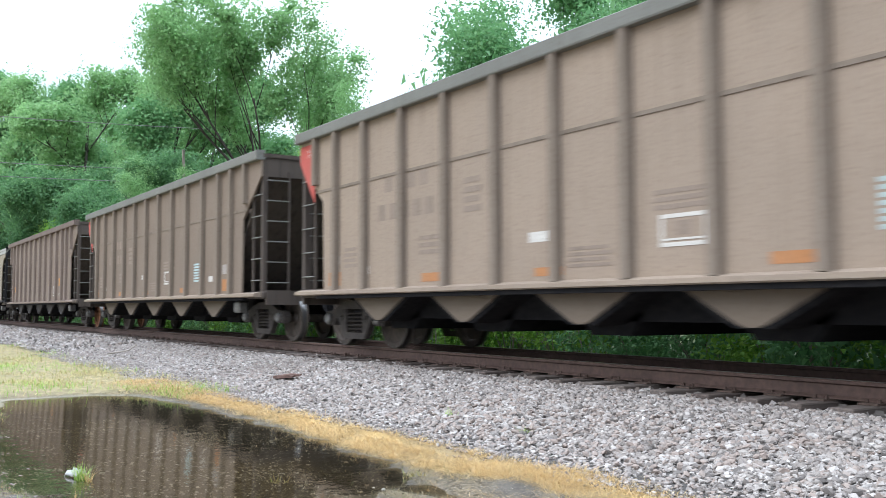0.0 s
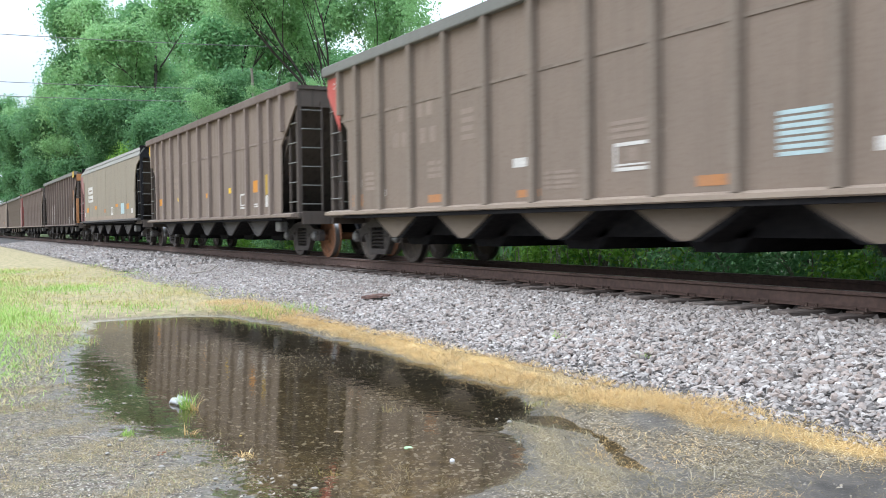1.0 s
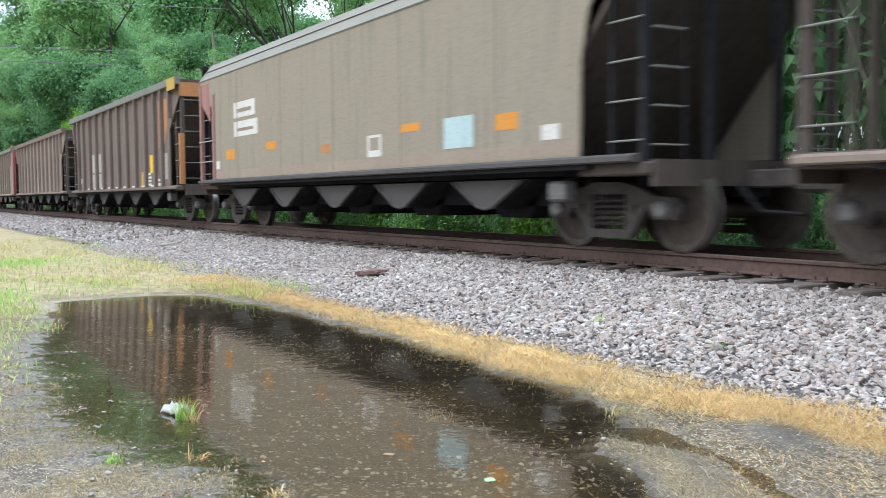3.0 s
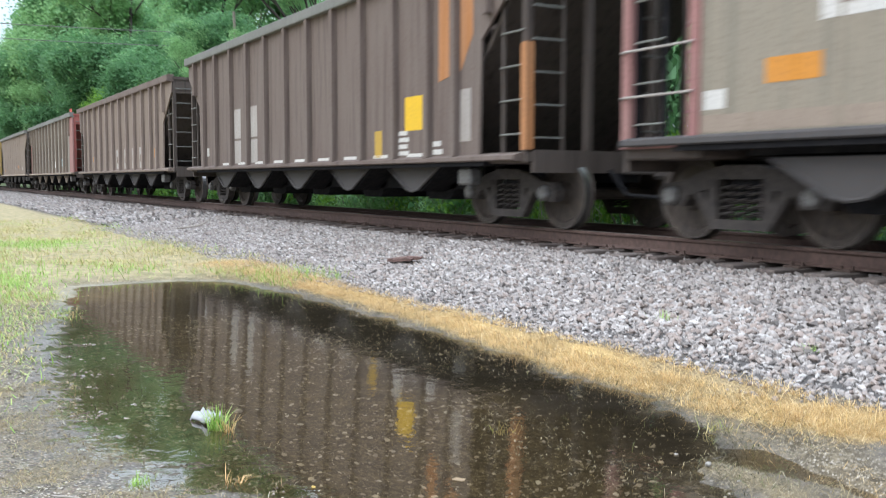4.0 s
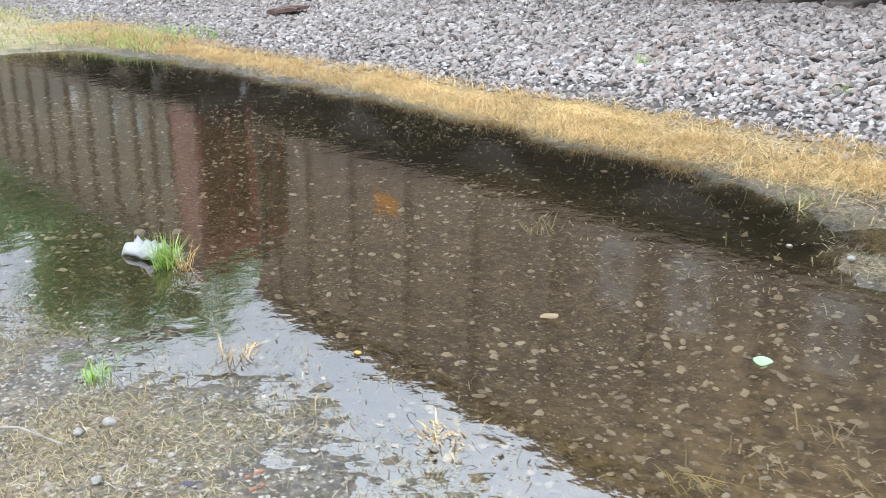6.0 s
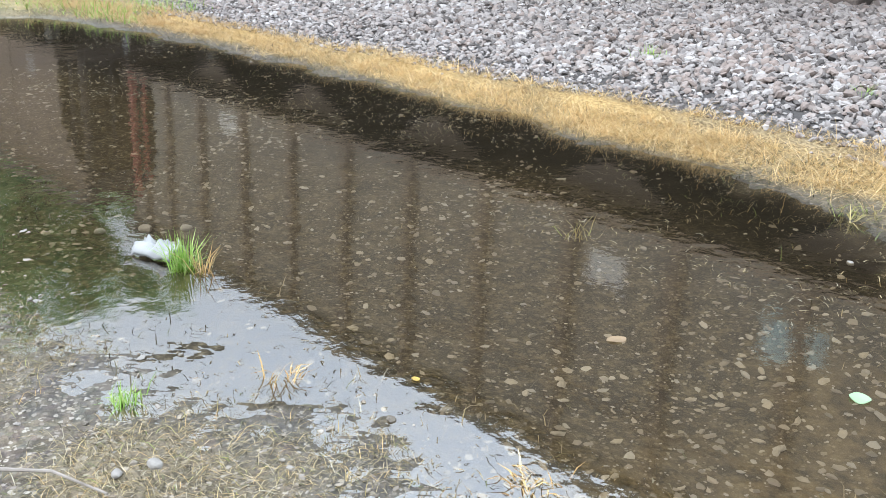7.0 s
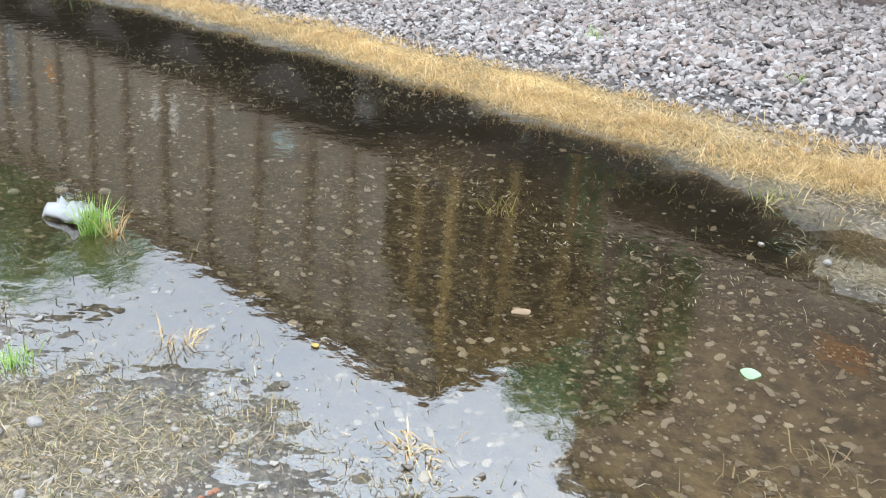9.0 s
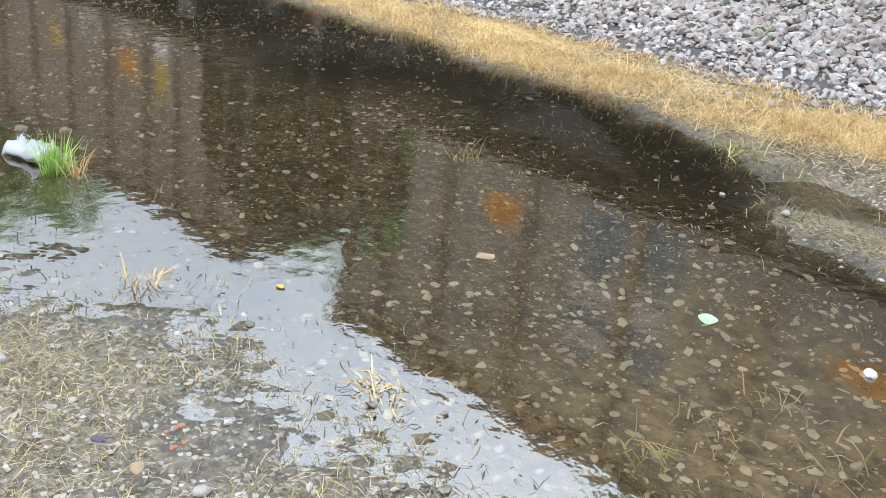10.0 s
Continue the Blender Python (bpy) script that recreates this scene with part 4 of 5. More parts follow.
# ---- the track ----
def rail_outline(c):
    half = [(0.07, 0.0), (0.07, 0.012), (0.012, 0.03), (0.01, 0.125), (0.034, 0.137), (0.036, 0.165), (0.026, 0.172)]
    return [(c + a, b) for a, b in half] + [(c - a, b) for a, b in half[::-1]]


track = tagged(new("railway_track"), "rusty steel rails spiked to weathered timber ties", "railway track", kind="structure")
track.location = (0, TRACK_Y, RAIL_TOP)
for side in (-0.755, 0.755):
    rl = part("rail", Solid().prism([(a, b - 0.172) for a, b in rail_outline(side)], -420, 90, "x").mesh("rail", M["rail"]), track, None, "rust-brown steel rail with a worn bright head")
    part("running_surface", Solid().box(-420, 90, side - 0.024, side + 0.024, -0.001, 0.002).mesh("running_surface", M["railtop"]), rl, None, "polished steel running surface")
r = np.random.default_rng(77)
tie_me = shared("tie", M["tie"], lambda: Solid().box(-0.115, 0.115, -1.3, 1.3, -0.18, 0.0, 0.012))
plate_me = shared("tie_plate", M["plate"], lambda: Solid().box(-0.095, 0.095, -0.18, 0.18, 0, 0.018, 0.004).box(-0.07, -0.05, -0.1, -0.08, 0.018, 0.05).box(0.05, 0.07, -0.1, -0.08, 0.018, 0.05).box(-0.07, -0.05, 0.08, 0.1, 0.018, 0.05).box(0.05, 0.07, 0.08, 0.1, 0.018, 0.05))
tx = 6.0
while tx > -95:
    t = part("tie", tie_me, track, pose(tx, r.normal(0, 0.035), -0.19 + r.normal(0, 0.004), 0, 0, r.normal(0, 0.8)))
    if tx > -25:
        for side in (-0.755, 0.755):
            part("tie_plate", plate_me, t, pose(0, side, 0.0))
    tx -= 0.53 + r.normal(0, 0.025)


# ---- the train ----
LENGTH, PITCH, SPEED, START = 15.05, 16.9, 13.87, -9.95
RIBS = [0.72, 1.5] + [2.5 + 1.15 * k for k in range(9)] + [12.75, 13.5, 14.3]
WHEEL_R = 0.457
CARS, AXLES = [], []


def side_outline(top, lift=0.0):
    return [(0, top), (0, top - 0.42), (0.95, top - 1.2), (1.0, 0.92 + lift), (LENGTH - 1.0, 0.92 + lift), (LENGTH - 0.95, top - 1.2), (LENGTH, top - 0.42), (LENGTH, top)]


def wheel_solid(rusty=False):
    s = Solid()
    for c in (-0.755, 0.755):
        o = 1 if c > 0 else -1
        s.lathe([(0.0, c + o * 0.06), (0.13, c + o * 0.06), (0.15, c + o * 0.03), (0.34, c + o * 0.015), (0.38, c + o * 0.065), (WHEEL_R, c + o * 0.065), (WHEEL_R, c - o * 0.045), (WHEEL_R + 0.025, c - o * 0.055),
                 (WHEEL_R + 0.02, c - o * 0.075), (0.38, c - o * 0.075), (0.34, c - o * 0.02), (0.15, c - o * 0.04), (0.0, c - o * 0.05)])
    s.lathe([(0.0, -1.12), (0.08, -1.12), (0.08, 1.12), (0.0, 1.12)], 12)
    return s


def truck_frame_solid():
    """One cast side frame with its spring opening, from pedestal to pedestal."""
    s = Solid()
    outer = [(-1.06, 0.36), (-1.1, 0.5), (-1.02, 0.6), (-0.75, 0.62), (-0.5, 0.72), (-0.2, 0.78), (0.2, 0.78), (0.5, 0.72), (0.75, 0.62), (1.02, 0.6), (1.1, 0.5), (1.06, 0.36), (0.75, 0.36), (0.66, 0.48)]
    s.prism([(-0.75, 0.36), (-0.66, 0.48), (-0.38, 0.55), (-0.36, 0.64), (0.36, 0.64), (0.38, 0.55), (0.66, 0.48), (0.75, 0.36)] + outer[11::-1], -0.07, 0.07)
    s.prism([(-0.62, 0.5), (-0.36, 0.14), (0.36, 0.14), (0.62, 0.5), (0.5, 0.52), (0.3, 0.24), (-0.3, 0.24), (-0.5, 0.52)], -0.06, 0.06)
    s.box(-0.42, -0.28, -0.06, 0.06, 0.22, 0.66).box(0.28, 0.42, -0.06, 0.06, 0.22, 0.66)
    return s


def spring_solid():
    coil = [(0.062 * math.cos(a), 0.062 * math.sin(a), 0.25 + 0.33 * k / 40) for k, a in enumerate([m * math.pi / 4 for m in range(41)])]
    return Solid().tube(coil, [0.016] * 41, 5)


def add_truck(car, x, rusty):
    tr = part("truck", shared("bolster", M["under"], lambda: Solid().box(-0.2, 0.2, -1.0, 1.0, 0.42, 0.66, 0.03).box(-0.16, 0.16, -0.35, 0.35, 0.6, 0.82)), car, pose(x, 0, 0))
    for side in (-1.02, 1.02):
        part("side_frame", shared("side_frame", M["frame"], truck_frame_solid), tr, pose(0, side, 0))
        for c in (-0.17, 0.0, 0.17):
            part("spring", shared("spring", M["frame"], spring_solid), tr, pose(c, side, 0))
        for ax in (-0.89, 0.89):
            part("bearing_cap", shared("bearing_cap", M["cap"], lambda: Solid().lathe([(0.0, -0.06), (0.07, -0.06), (0.1, -0.03), (0.105, 0.05)], 14)), tr,
                 pose(ax, side * 1.09, WHEEL_R + 0.01, 0, 0, 0 if side < 0 else 180), "grey bearing end cap")
    for ax in (-0.89, 0.89):
        w = part("wheelset", shared("wheelset", M["rusty"] if rusty and ax > 0 else M["wheel"], wheel_solid), tr, pose(ax, 0, WHEEL_R))
        for c in (-0.765, 0.765):
            part("tread", shared("tread", M["tread"], lambda: Solid().lathe([(WHEEL_R - 0.02, -0.056), (WHEEL_R + 0.001, -0.05), (WHEEL_R + 0.001, 0.05), (WHEEL_R - 0.02, 0.056)])), w, pose(0, c, 0))
        AXLES.append((w, ax))
    return tr


def add_patch(car, x0, x1, z0, z1, mat, off=1.603, name="painted_patch", slant=0.0):
    me = Solid().prism([(x0, z0), (x1, z0), (x1, z1), (x0 + slant, z1)], -off, -off + 0.006).mesh(name, M[mat])
    return part(name, me, car)


def add_poly(car, pts, mat, off=1.603, name="painted_panel"):
    return part(name, Solid().prism(pts, -off, -off + 0.006).mesh(name, M[mat]), car)


def bars(car, x0, x1, z0, z1, rows, mat, off=1.603):
    """Writing too small to read, as even bars."""
    h = (z1 - z0) / (rows * 1.6)
    for k in range(rows):
        add_patch(car, x0, x1 - 0.12 * (k % 2) * (x1 - x0), z0 + k * 1.6 * h, z0 + k * 1.6 * h + h, mat, off, "stencil_bar")


def add_end(car, top, post, near_mat):
    """Slope sheet, posts, platform, ladders and coupler of both ends."""
    body = M[post]
    for m in (pose(0, 0, 0), pose(LENGTH, 0, 0, 0, 0, 180)):
        # the recess under the slope sheet is darkened by its paint
        part("slope_sheet", shared("slope_sheet%.2f" % top, M["faded_red"] if post == "faded_red" else M["end_shade"], lambda: Solid().prism([(0.05, top - 0.36), (0.13, top - 0.36), (2.2, 1.0), (2.1, 0.96)], -1.5, 1.5)), car, m)
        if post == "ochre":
            body = M["end_shade"] if m.translation.x < 1 else M["ochre_dull"]
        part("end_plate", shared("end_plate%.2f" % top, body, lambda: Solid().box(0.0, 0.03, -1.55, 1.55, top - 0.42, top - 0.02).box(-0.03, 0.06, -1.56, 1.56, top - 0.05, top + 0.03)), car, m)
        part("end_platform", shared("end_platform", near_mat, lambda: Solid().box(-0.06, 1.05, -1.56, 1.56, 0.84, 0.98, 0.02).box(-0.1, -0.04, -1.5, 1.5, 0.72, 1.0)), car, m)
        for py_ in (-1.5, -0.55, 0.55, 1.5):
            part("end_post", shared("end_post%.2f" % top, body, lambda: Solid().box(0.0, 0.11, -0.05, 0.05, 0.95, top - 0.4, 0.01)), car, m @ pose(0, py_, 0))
        for s_ in (-1, 1):
            lad = part("side_ladder", shared("ladder_stile%.2f" % top, body, lambda: Solid().box(-0.025, 0.025, -0.02, 0.02, 0.9, top - 0.75)), car, m @ pose(0.52, s_ * 1.53, 0))
            for k in range(5):
                part("rung", shared("rung", M["chord"], lambda: Solid().tube([(-0.48, 0, 0), (0.02, 0, 0)], [0.013, 0.013], 6)), lad, pose(0, s_ * 0.03, 1.2 + 0.42 * k))
            end = part("end_ladder", shared("end_stile%.2f" % top, body, lambda: Solid().box(-0.03, 0.0, -0.02, 0.02, 0.9, top - 0.3)), car, m @ pose(-0.02, s_ * 1.02, 0))
            for k in range(6):
                part("rung", shared("end_rung", M["chord"], lambda: Solid().tube([(0, -0.23, 0), (0, 0.23, 0)], [0.013, 0.013], 6)), end, pose(-0.03, s_ * 0.24, 1.15 + 0.4 * k))
        part("coupler", shared("coupler", M["frame"], lambda: Solid().box(-0.72, 0.0, -0.1, 0.1, 0.7, 0.9, 0.02).box(-0.93, -0.7, -0.16, 0.14, 0.64, 0.95, 0.04)), car, m)
        hose = [(-0.1, 0.3, 0.75), (-0.45, 0.32, 0.45), (-0.9, 0.2, 0.42)]
        part("brake_hose", shared("brake_hose", M["under"], lambda: Solid().tube(hose, [0.03, 0.025, 0.025], 6)), car, m)
        part("grab_iron", shared("grab_iron", M["white"], lambda: Solid().tube([(-0.07, -1.3, 0.78), (-0.16, -1.25, 0.76), (-0.16, -0.95, 0.76), (-0.07, -0.9, 0.78)], [0.014] * 4, 6)), car, m, "pale worn grab iron")


def hopper_car(k, body, chord="chord", post=None, top=3.65, ribs=True, smooth=False, rusty=False, chute="chute", label="", sill="sill_tan", lift=0.0, welded=True):
    car = tagged(new("hopper_car"), label, "rail car", "coal train")
    CARS.append((car, k))
    post = post or "end_shade"
    paint_m = M[body]
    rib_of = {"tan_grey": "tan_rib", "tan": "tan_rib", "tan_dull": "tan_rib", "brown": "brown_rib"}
    if smooth:
        for s_ in (-1, 1):
            part("side_sheet", shared("smooth_side", paint_m, lambda: Solid().prism([(0, top - 0.35), (0, top - 0.5), (0.5, top - 0.66), (0.85, top - 1.05), (0.98, top - 1.6), (1.0, 0.92 + lift), (LENGTH - 1.0, 0.92 + lift), (LENGTH - 0.98, top - 1.6), (LENGTH - 0.85, top - 1.05), (LENGTH - 0.5, top - 0.66), (LENGTH, top - 0.5), (LENGTH, top - 0.35)], 1.56, 1.6)), car, pose(0, 0, 0) if s_ > 0 else pose(LENGTH, 0, 0, 0, 0, 180))
            part("canted_top", shared("canted_top", M["chord_pale"], lambda: Solid().prism([(1.6, top - 0.36), (1.62, top - 0.33), (1.36, top + 0.05), (1.3, top + 0.02)], 0, LENGTH, "x")), car, pose(0, 0, 0) if s_ > 0 else pose(LENGTH, 0, 0, 0, 0, 180))
        for x in (2.6, 5.1, 7.5, 9.9, 12.4):
            part("seam", shared("seam", paint_m, lambda: Solid().box(-0.02, 0.02, -1.607, -1.597, 0.95 + lift, top - 0.4)), car, pose(x, 0, 0))
    else:
        out = side_outline(top, lift)
        for s_ in (-1, 1):
            m = pose(0, 0, 0) if s_ > 0 else pose(LENGTH, 0, 0, 0, 0, 180)
            part("side_sheet", shared("side_sheet%.2f_%.2f" % (top, lift), paint_m, lambda: Solid().prism(out, 1.56, 1.6)), car, m)
            part("top_chord", shared("top_chord%.2f" % top, M[chord], lambda: Solid().prism([(1.52, top - 0.1), (1.7, top - 0.1), (1.71, top - 0.08), (1.71, top + 0.07), (1.68, top + 0.09), (1.52, top + 0.09)], -0.02, LENGTH + 0.02, "x")), car, m)
            for x in RIBS if ribs else ():
                low = 0.95 + lift if 1.0 < x < LENGTH - 1.0 else top - 1.15 + 0.25
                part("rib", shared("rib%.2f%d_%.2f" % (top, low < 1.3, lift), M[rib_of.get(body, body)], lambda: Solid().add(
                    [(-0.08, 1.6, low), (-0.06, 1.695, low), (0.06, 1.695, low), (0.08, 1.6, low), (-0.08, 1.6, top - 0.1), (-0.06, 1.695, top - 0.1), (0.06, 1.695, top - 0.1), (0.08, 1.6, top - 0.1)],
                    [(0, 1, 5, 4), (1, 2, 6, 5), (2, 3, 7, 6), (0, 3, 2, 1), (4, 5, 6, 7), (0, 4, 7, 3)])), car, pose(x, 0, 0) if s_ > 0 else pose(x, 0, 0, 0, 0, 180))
            for x in () if ribs else RIBS[2:11]:
                part("seam", shared("flat_seam%.2f" % top, paint_m, lambda: Solid().box(-0.03, 0.03, 1.597, 1.612, 0.95, top - 0.1)), car, pose(x, 0, 0) if s_ > 0 else pose(x, 0, 0, 0, 0, 180))
        if welded:
            part("weld_seam", shared("weld_seam", M[rib_of.get(body, body)], lambda: Solid().box(0.7, LENGTH - 0.7, -1.612, -1.598, 2.61, 2.655)), car)
    for s_ in (-1, 1):
        m = pose(0, 0, 0) if s_ > 0 else pose(LENGTH, 0, 0, 0, 0, 180)
        part("side_sill", shared("side_sill", M[sill], lambda: Solid().prism([(1.45, 0.87), (1.69, 0.87), (1.71, 0.885), (1.71, 0.935), (1.6, 0.965), (1.45, 0.965)], 0.05, LENGTH - 0.05, "x")), car, m @ pose(0, 0, lift))
        # black strip that draws the dark line below the sill
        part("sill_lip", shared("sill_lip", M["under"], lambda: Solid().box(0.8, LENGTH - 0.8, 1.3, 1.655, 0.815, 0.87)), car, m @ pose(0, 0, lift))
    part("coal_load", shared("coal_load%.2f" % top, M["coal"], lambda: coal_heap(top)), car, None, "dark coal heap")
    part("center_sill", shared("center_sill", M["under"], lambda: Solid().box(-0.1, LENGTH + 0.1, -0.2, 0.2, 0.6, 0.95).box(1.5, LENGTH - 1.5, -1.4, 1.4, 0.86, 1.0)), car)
    for c in range(5):
        x = 2.62 + 2.34 * c
        # chute body and gate near-black: shade behind the faces is painted in
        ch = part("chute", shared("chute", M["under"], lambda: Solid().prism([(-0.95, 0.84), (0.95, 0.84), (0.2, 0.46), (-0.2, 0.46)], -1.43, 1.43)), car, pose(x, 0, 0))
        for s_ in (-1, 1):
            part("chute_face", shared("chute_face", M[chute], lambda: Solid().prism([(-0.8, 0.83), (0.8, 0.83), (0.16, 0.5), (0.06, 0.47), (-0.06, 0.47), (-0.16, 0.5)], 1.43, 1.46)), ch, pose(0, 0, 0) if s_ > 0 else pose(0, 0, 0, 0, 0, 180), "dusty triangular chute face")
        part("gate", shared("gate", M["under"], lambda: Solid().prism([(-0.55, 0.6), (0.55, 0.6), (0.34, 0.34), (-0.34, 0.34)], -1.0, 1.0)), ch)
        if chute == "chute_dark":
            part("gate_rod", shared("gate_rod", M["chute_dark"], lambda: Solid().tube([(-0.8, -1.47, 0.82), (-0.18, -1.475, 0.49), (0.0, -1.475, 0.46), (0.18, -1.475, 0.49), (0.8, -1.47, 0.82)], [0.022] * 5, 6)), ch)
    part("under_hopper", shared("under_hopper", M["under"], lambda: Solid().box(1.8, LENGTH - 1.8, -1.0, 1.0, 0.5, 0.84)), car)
    part("brake_cylinder", shared("brake_cylinder", M["cap"], lambda: Solid().box(-0.16, 0.16, -1.5, -1.3, 0.56, 0.8, 0.03)), car, pose(13.5, 0, 0), "pale grey reservoir box")
    add_end(car, top, post, M["end_shade"])
    add_truck(car, 1.1, False)
    add_truck(car, LENGTH - 1.1, rusty)
    return car


def coal_heap(top):
    s, n = Solid(), 30
    rows = []
    for i in range(n + 1):
        x = 0.1 + (LENGTH - 0.2) * i / n
        for j in range(7):
            y = -1.5 + 0.5 * j
            h = 0.35 * (1 - (y / 1.5) ** 2) * min(1, 4 * i / n, 4 * (n - i) / n)
            rows.append((x, y, top - 0.12 + 0 * h + 0.25 * h * (1 + noise.noise(Vector((x, y, 0))))))
    return s.add(rows, [(i * 7 + j, (i + 1) * 7 + j, (i + 1) * 7 + j + 1, i * 7 + j + 1) for i in range(n) for j in range(6)])


M["chord_pale"] = paint("pale_grey_canted_top", (0.235, 0.228, 0.195), (0.17, 0.165, 0.145))

RED_LABEL = "dusty tan ribbed coal hopper with a red corner triangle"


def red_car(k):
    car = hopper_car(k, "tan_dull" if k == 1 else "tan", label=RED_LABEL)
    add_poly(car, [(0.02, 3.5), (0.62, 3.5), (0.62, 2.45), (0.02, 3.2)], "red")
    bars(car, 0.3, 0.56, 3.28, 3.44, 2, "white")
    for x0, x1, z0, z1, m in ((1.2, 1.62, 1.02, 1.24, "rust_orange"), (1.25, 1.6, 1.36, 1.5, "worn_white"), (2.32, 2.6, 1.18, 1.3, "white"), (6.58, 7.02, 1.42, 1.54, "white"), (4.15, 4.62, 1.02, 1.14, "rust_orange"),
                              (6.68, 7.2, 1.02, 1.12, "rust_orange"), (9.98, 10.45, 1.03, 1.14, "rust_orange"), (12.05, 12.3, 1.24, 1.36, "white"), (12.92, 13.45, 1.02, 1.27, "rust_orange"), (12.92, 13.48, 1.38, 1.58, "worn_white")):
        add_patch(car, x0, x1, z0, z1, m)
    for x0, x1, z0, z1 in ((8.68, 9.28, 1.53, 1.57), (8.68, 9.28, 1.25, 1.29), (8.68, 9.28, 1.31, 1.33), (8.68, 8.72, 1.29, 1.53), (9.24, 9.28, 1.29, 1.53)):
        add_patch(car, x0, x1, z0, z1, "white", 1.605, "stencil_frame")
    add_patch(car, 8.9, 9.08, 1.36, 1.5, "faint", name="stencil_bar")
    bars(car, 11.02, 11.72, 1.26, 1.7, 7, "sky_blue")
    for q in range(5):
        add_patch(car, 2.9 + 0.33 * q, 3.12 + 0.33 * q, 1.96, 2.2, "faint", name="stencil_mark")
        if q < 4:
            add_patch(car, 3.1 + 0.33 * q, 3.32 + 0.33 * q, 2.38, 2.6, "faint", name="stencil_mark")
    bars(car, 1.75, 2.2, 1.3, 1.65, 4, "faint")
    bars(car, 4.1, 4.7, 1.4, 1.7, 3, "faint")
    bars(car, 8.6, 9.5, 1.62, 1.85, 3, "faint")
    bars(car, 5.2, 5.6, 1.9, 2.4, 4, "faint")
    bars(car, 7.3, 8.0, 1.1, 1.35, 4, "faint")
    return car


def yellow_car(k, rusty=True):
    car = hopper_car(k, "brown", chord="dark_brown", top=3.65 if k < 5 else 3.45, rusty=rusty, chute="chute_dark", label="dusty brown ribbed coal hopper with a yellow corner triangle", sill="brown", lift=0.0 if k < 5 else 0.14)
    add_poly(car, [(0.04, 3.52), (0.63, 3.52), (0.8, 2.82), (0.55, 2.9), (0.04, 3.28)], "yellow")
    add_poly(car, [(1.0, 3.52), (1.4, 3.52), (1.4, 2.52), (1.0, 2.52)], "yellow")
    add_poly(car, [(1.0, 2.48), (1.4, 2.48), (1.4, 1.88), (1.28, 1.95), (1.0, 2.38)], "yellow")
    for x0, x1, z0, z1, m in ((1.62, 2.12, 1.42, 1.64, "orange"), (4.25, 4.75, 1.5, 1.62, "yellow"), (7.66, 8.15, 1.5, 1.63, "orange"), (9.95, 10.44, 1.55, 1.69, "yellow"), (12.05, 12.6, 1.5, 1.78, "orange"),
                              (12.98, 13.42, 1.42, 1.88, "ochre"), (12.98, 13.42, 1.14, 1.4, "white"), (1.3, 1.5, 1.15, 1.27, "white")):
        add_patch(car, x0, x1, z0, z1, m)
    for x0, x1, z0, z1 in ((10.98, 11.55, 1.46, 1.5), (10.98, 11.55, 1.2, 1.23), (10.98, 11.55, 1.13, 1.17), (10.98, 11.02, 1.23, 1.46), (11.51, 11.55, 1.23, 1.46)):
        add_patch(car, x0, x1, z0, z1, "white", 1.605, "stencil_frame")
    bars(car, 12.1, 12.4, 1.15, 1.25, 2, "white")
    bars(car, 3.0, 4.6, 1.9, 2.3, 2, "faint")
    bars(car, 5.4, 5.9, 1.2, 1.7, 4, "faint")
    return car


def grey_car(k):
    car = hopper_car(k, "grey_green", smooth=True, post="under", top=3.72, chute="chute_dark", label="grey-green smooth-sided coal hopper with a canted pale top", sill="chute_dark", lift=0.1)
    add_patch(car, 1.02, LENGTH - 1.02, 1.08, 1.24, "sill_tan", 1.602, "dusty_band")
    for x0, x1, z0, z1, m in ((2.4, 3.72, 2.35, 2.68, "white"), (2.4, 3.85, 1.95, 2.27, "white"), (1.84, 2.42, 1.48, 1.7, "orange"), (4.33, 4.86, 1.58, 1.74, "orange"), (1.12, 1.38, 1.29, 1.47, "white"),
                              (11.17, 11.9, 1.28, 1.7, "sky_blue"), (12.4, 12.9, 1.45, 1.66, "orange"), (13.37, 13.7, 1.28, 1.46, "white"), (9.9, 10.5, 1.58, 1.7, "orange"), (7.0, 7.4, 1.4, 1.55, "rust_orange")):
        add_patch(car, x0, x1, z0, z1, m)
    bars(car, 2.6, 3.5, 2.46, 2.58, 1, "faint", 1.609)
    bars(car, 2.6, 3.6, 2.06, 2.16, 1, "faint", 1.609)
    for x0, x1, z0, z1 in ((8.83, 9.3, 1.56, 1.6), (8.83, 9.3, 1.26, 1.36), (8.83, 8.9, 1.26, 1.6), (9.23, 9.3, 1.26, 1.6)):
        add_patch(car, x0, x1, z0, z1, "white", 1.605, "stencil_frame")
    add_poly(car, [(0.02, 3.3), (0.7, 3.3), (0.75, 2.4), (0.45, 2.6), (0.02, 2.9)], "pink")
    part("corner_board", Solid().box(-0.02, 0.1, -1.625, -1.5, 0.95, 3.3).box(-0.02, 1.0, -1.63, -1.56, 0.95, 1.05).box(0.93, 1.07, -1.63, -1.55, 1.05, 3.0).mesh("corner_board", M["pink"]), car, None, "faded pink corner post")
    for z in (1.48, 1.95):
        part("side_rung", Solid().tube([(0.0, -1.645, z), (1.0, -1.645, z)], [0.014, 0.014], 6).mesh("side_rung", M["worn_white"]), car, None, "pale worn ladder rung")
    return car


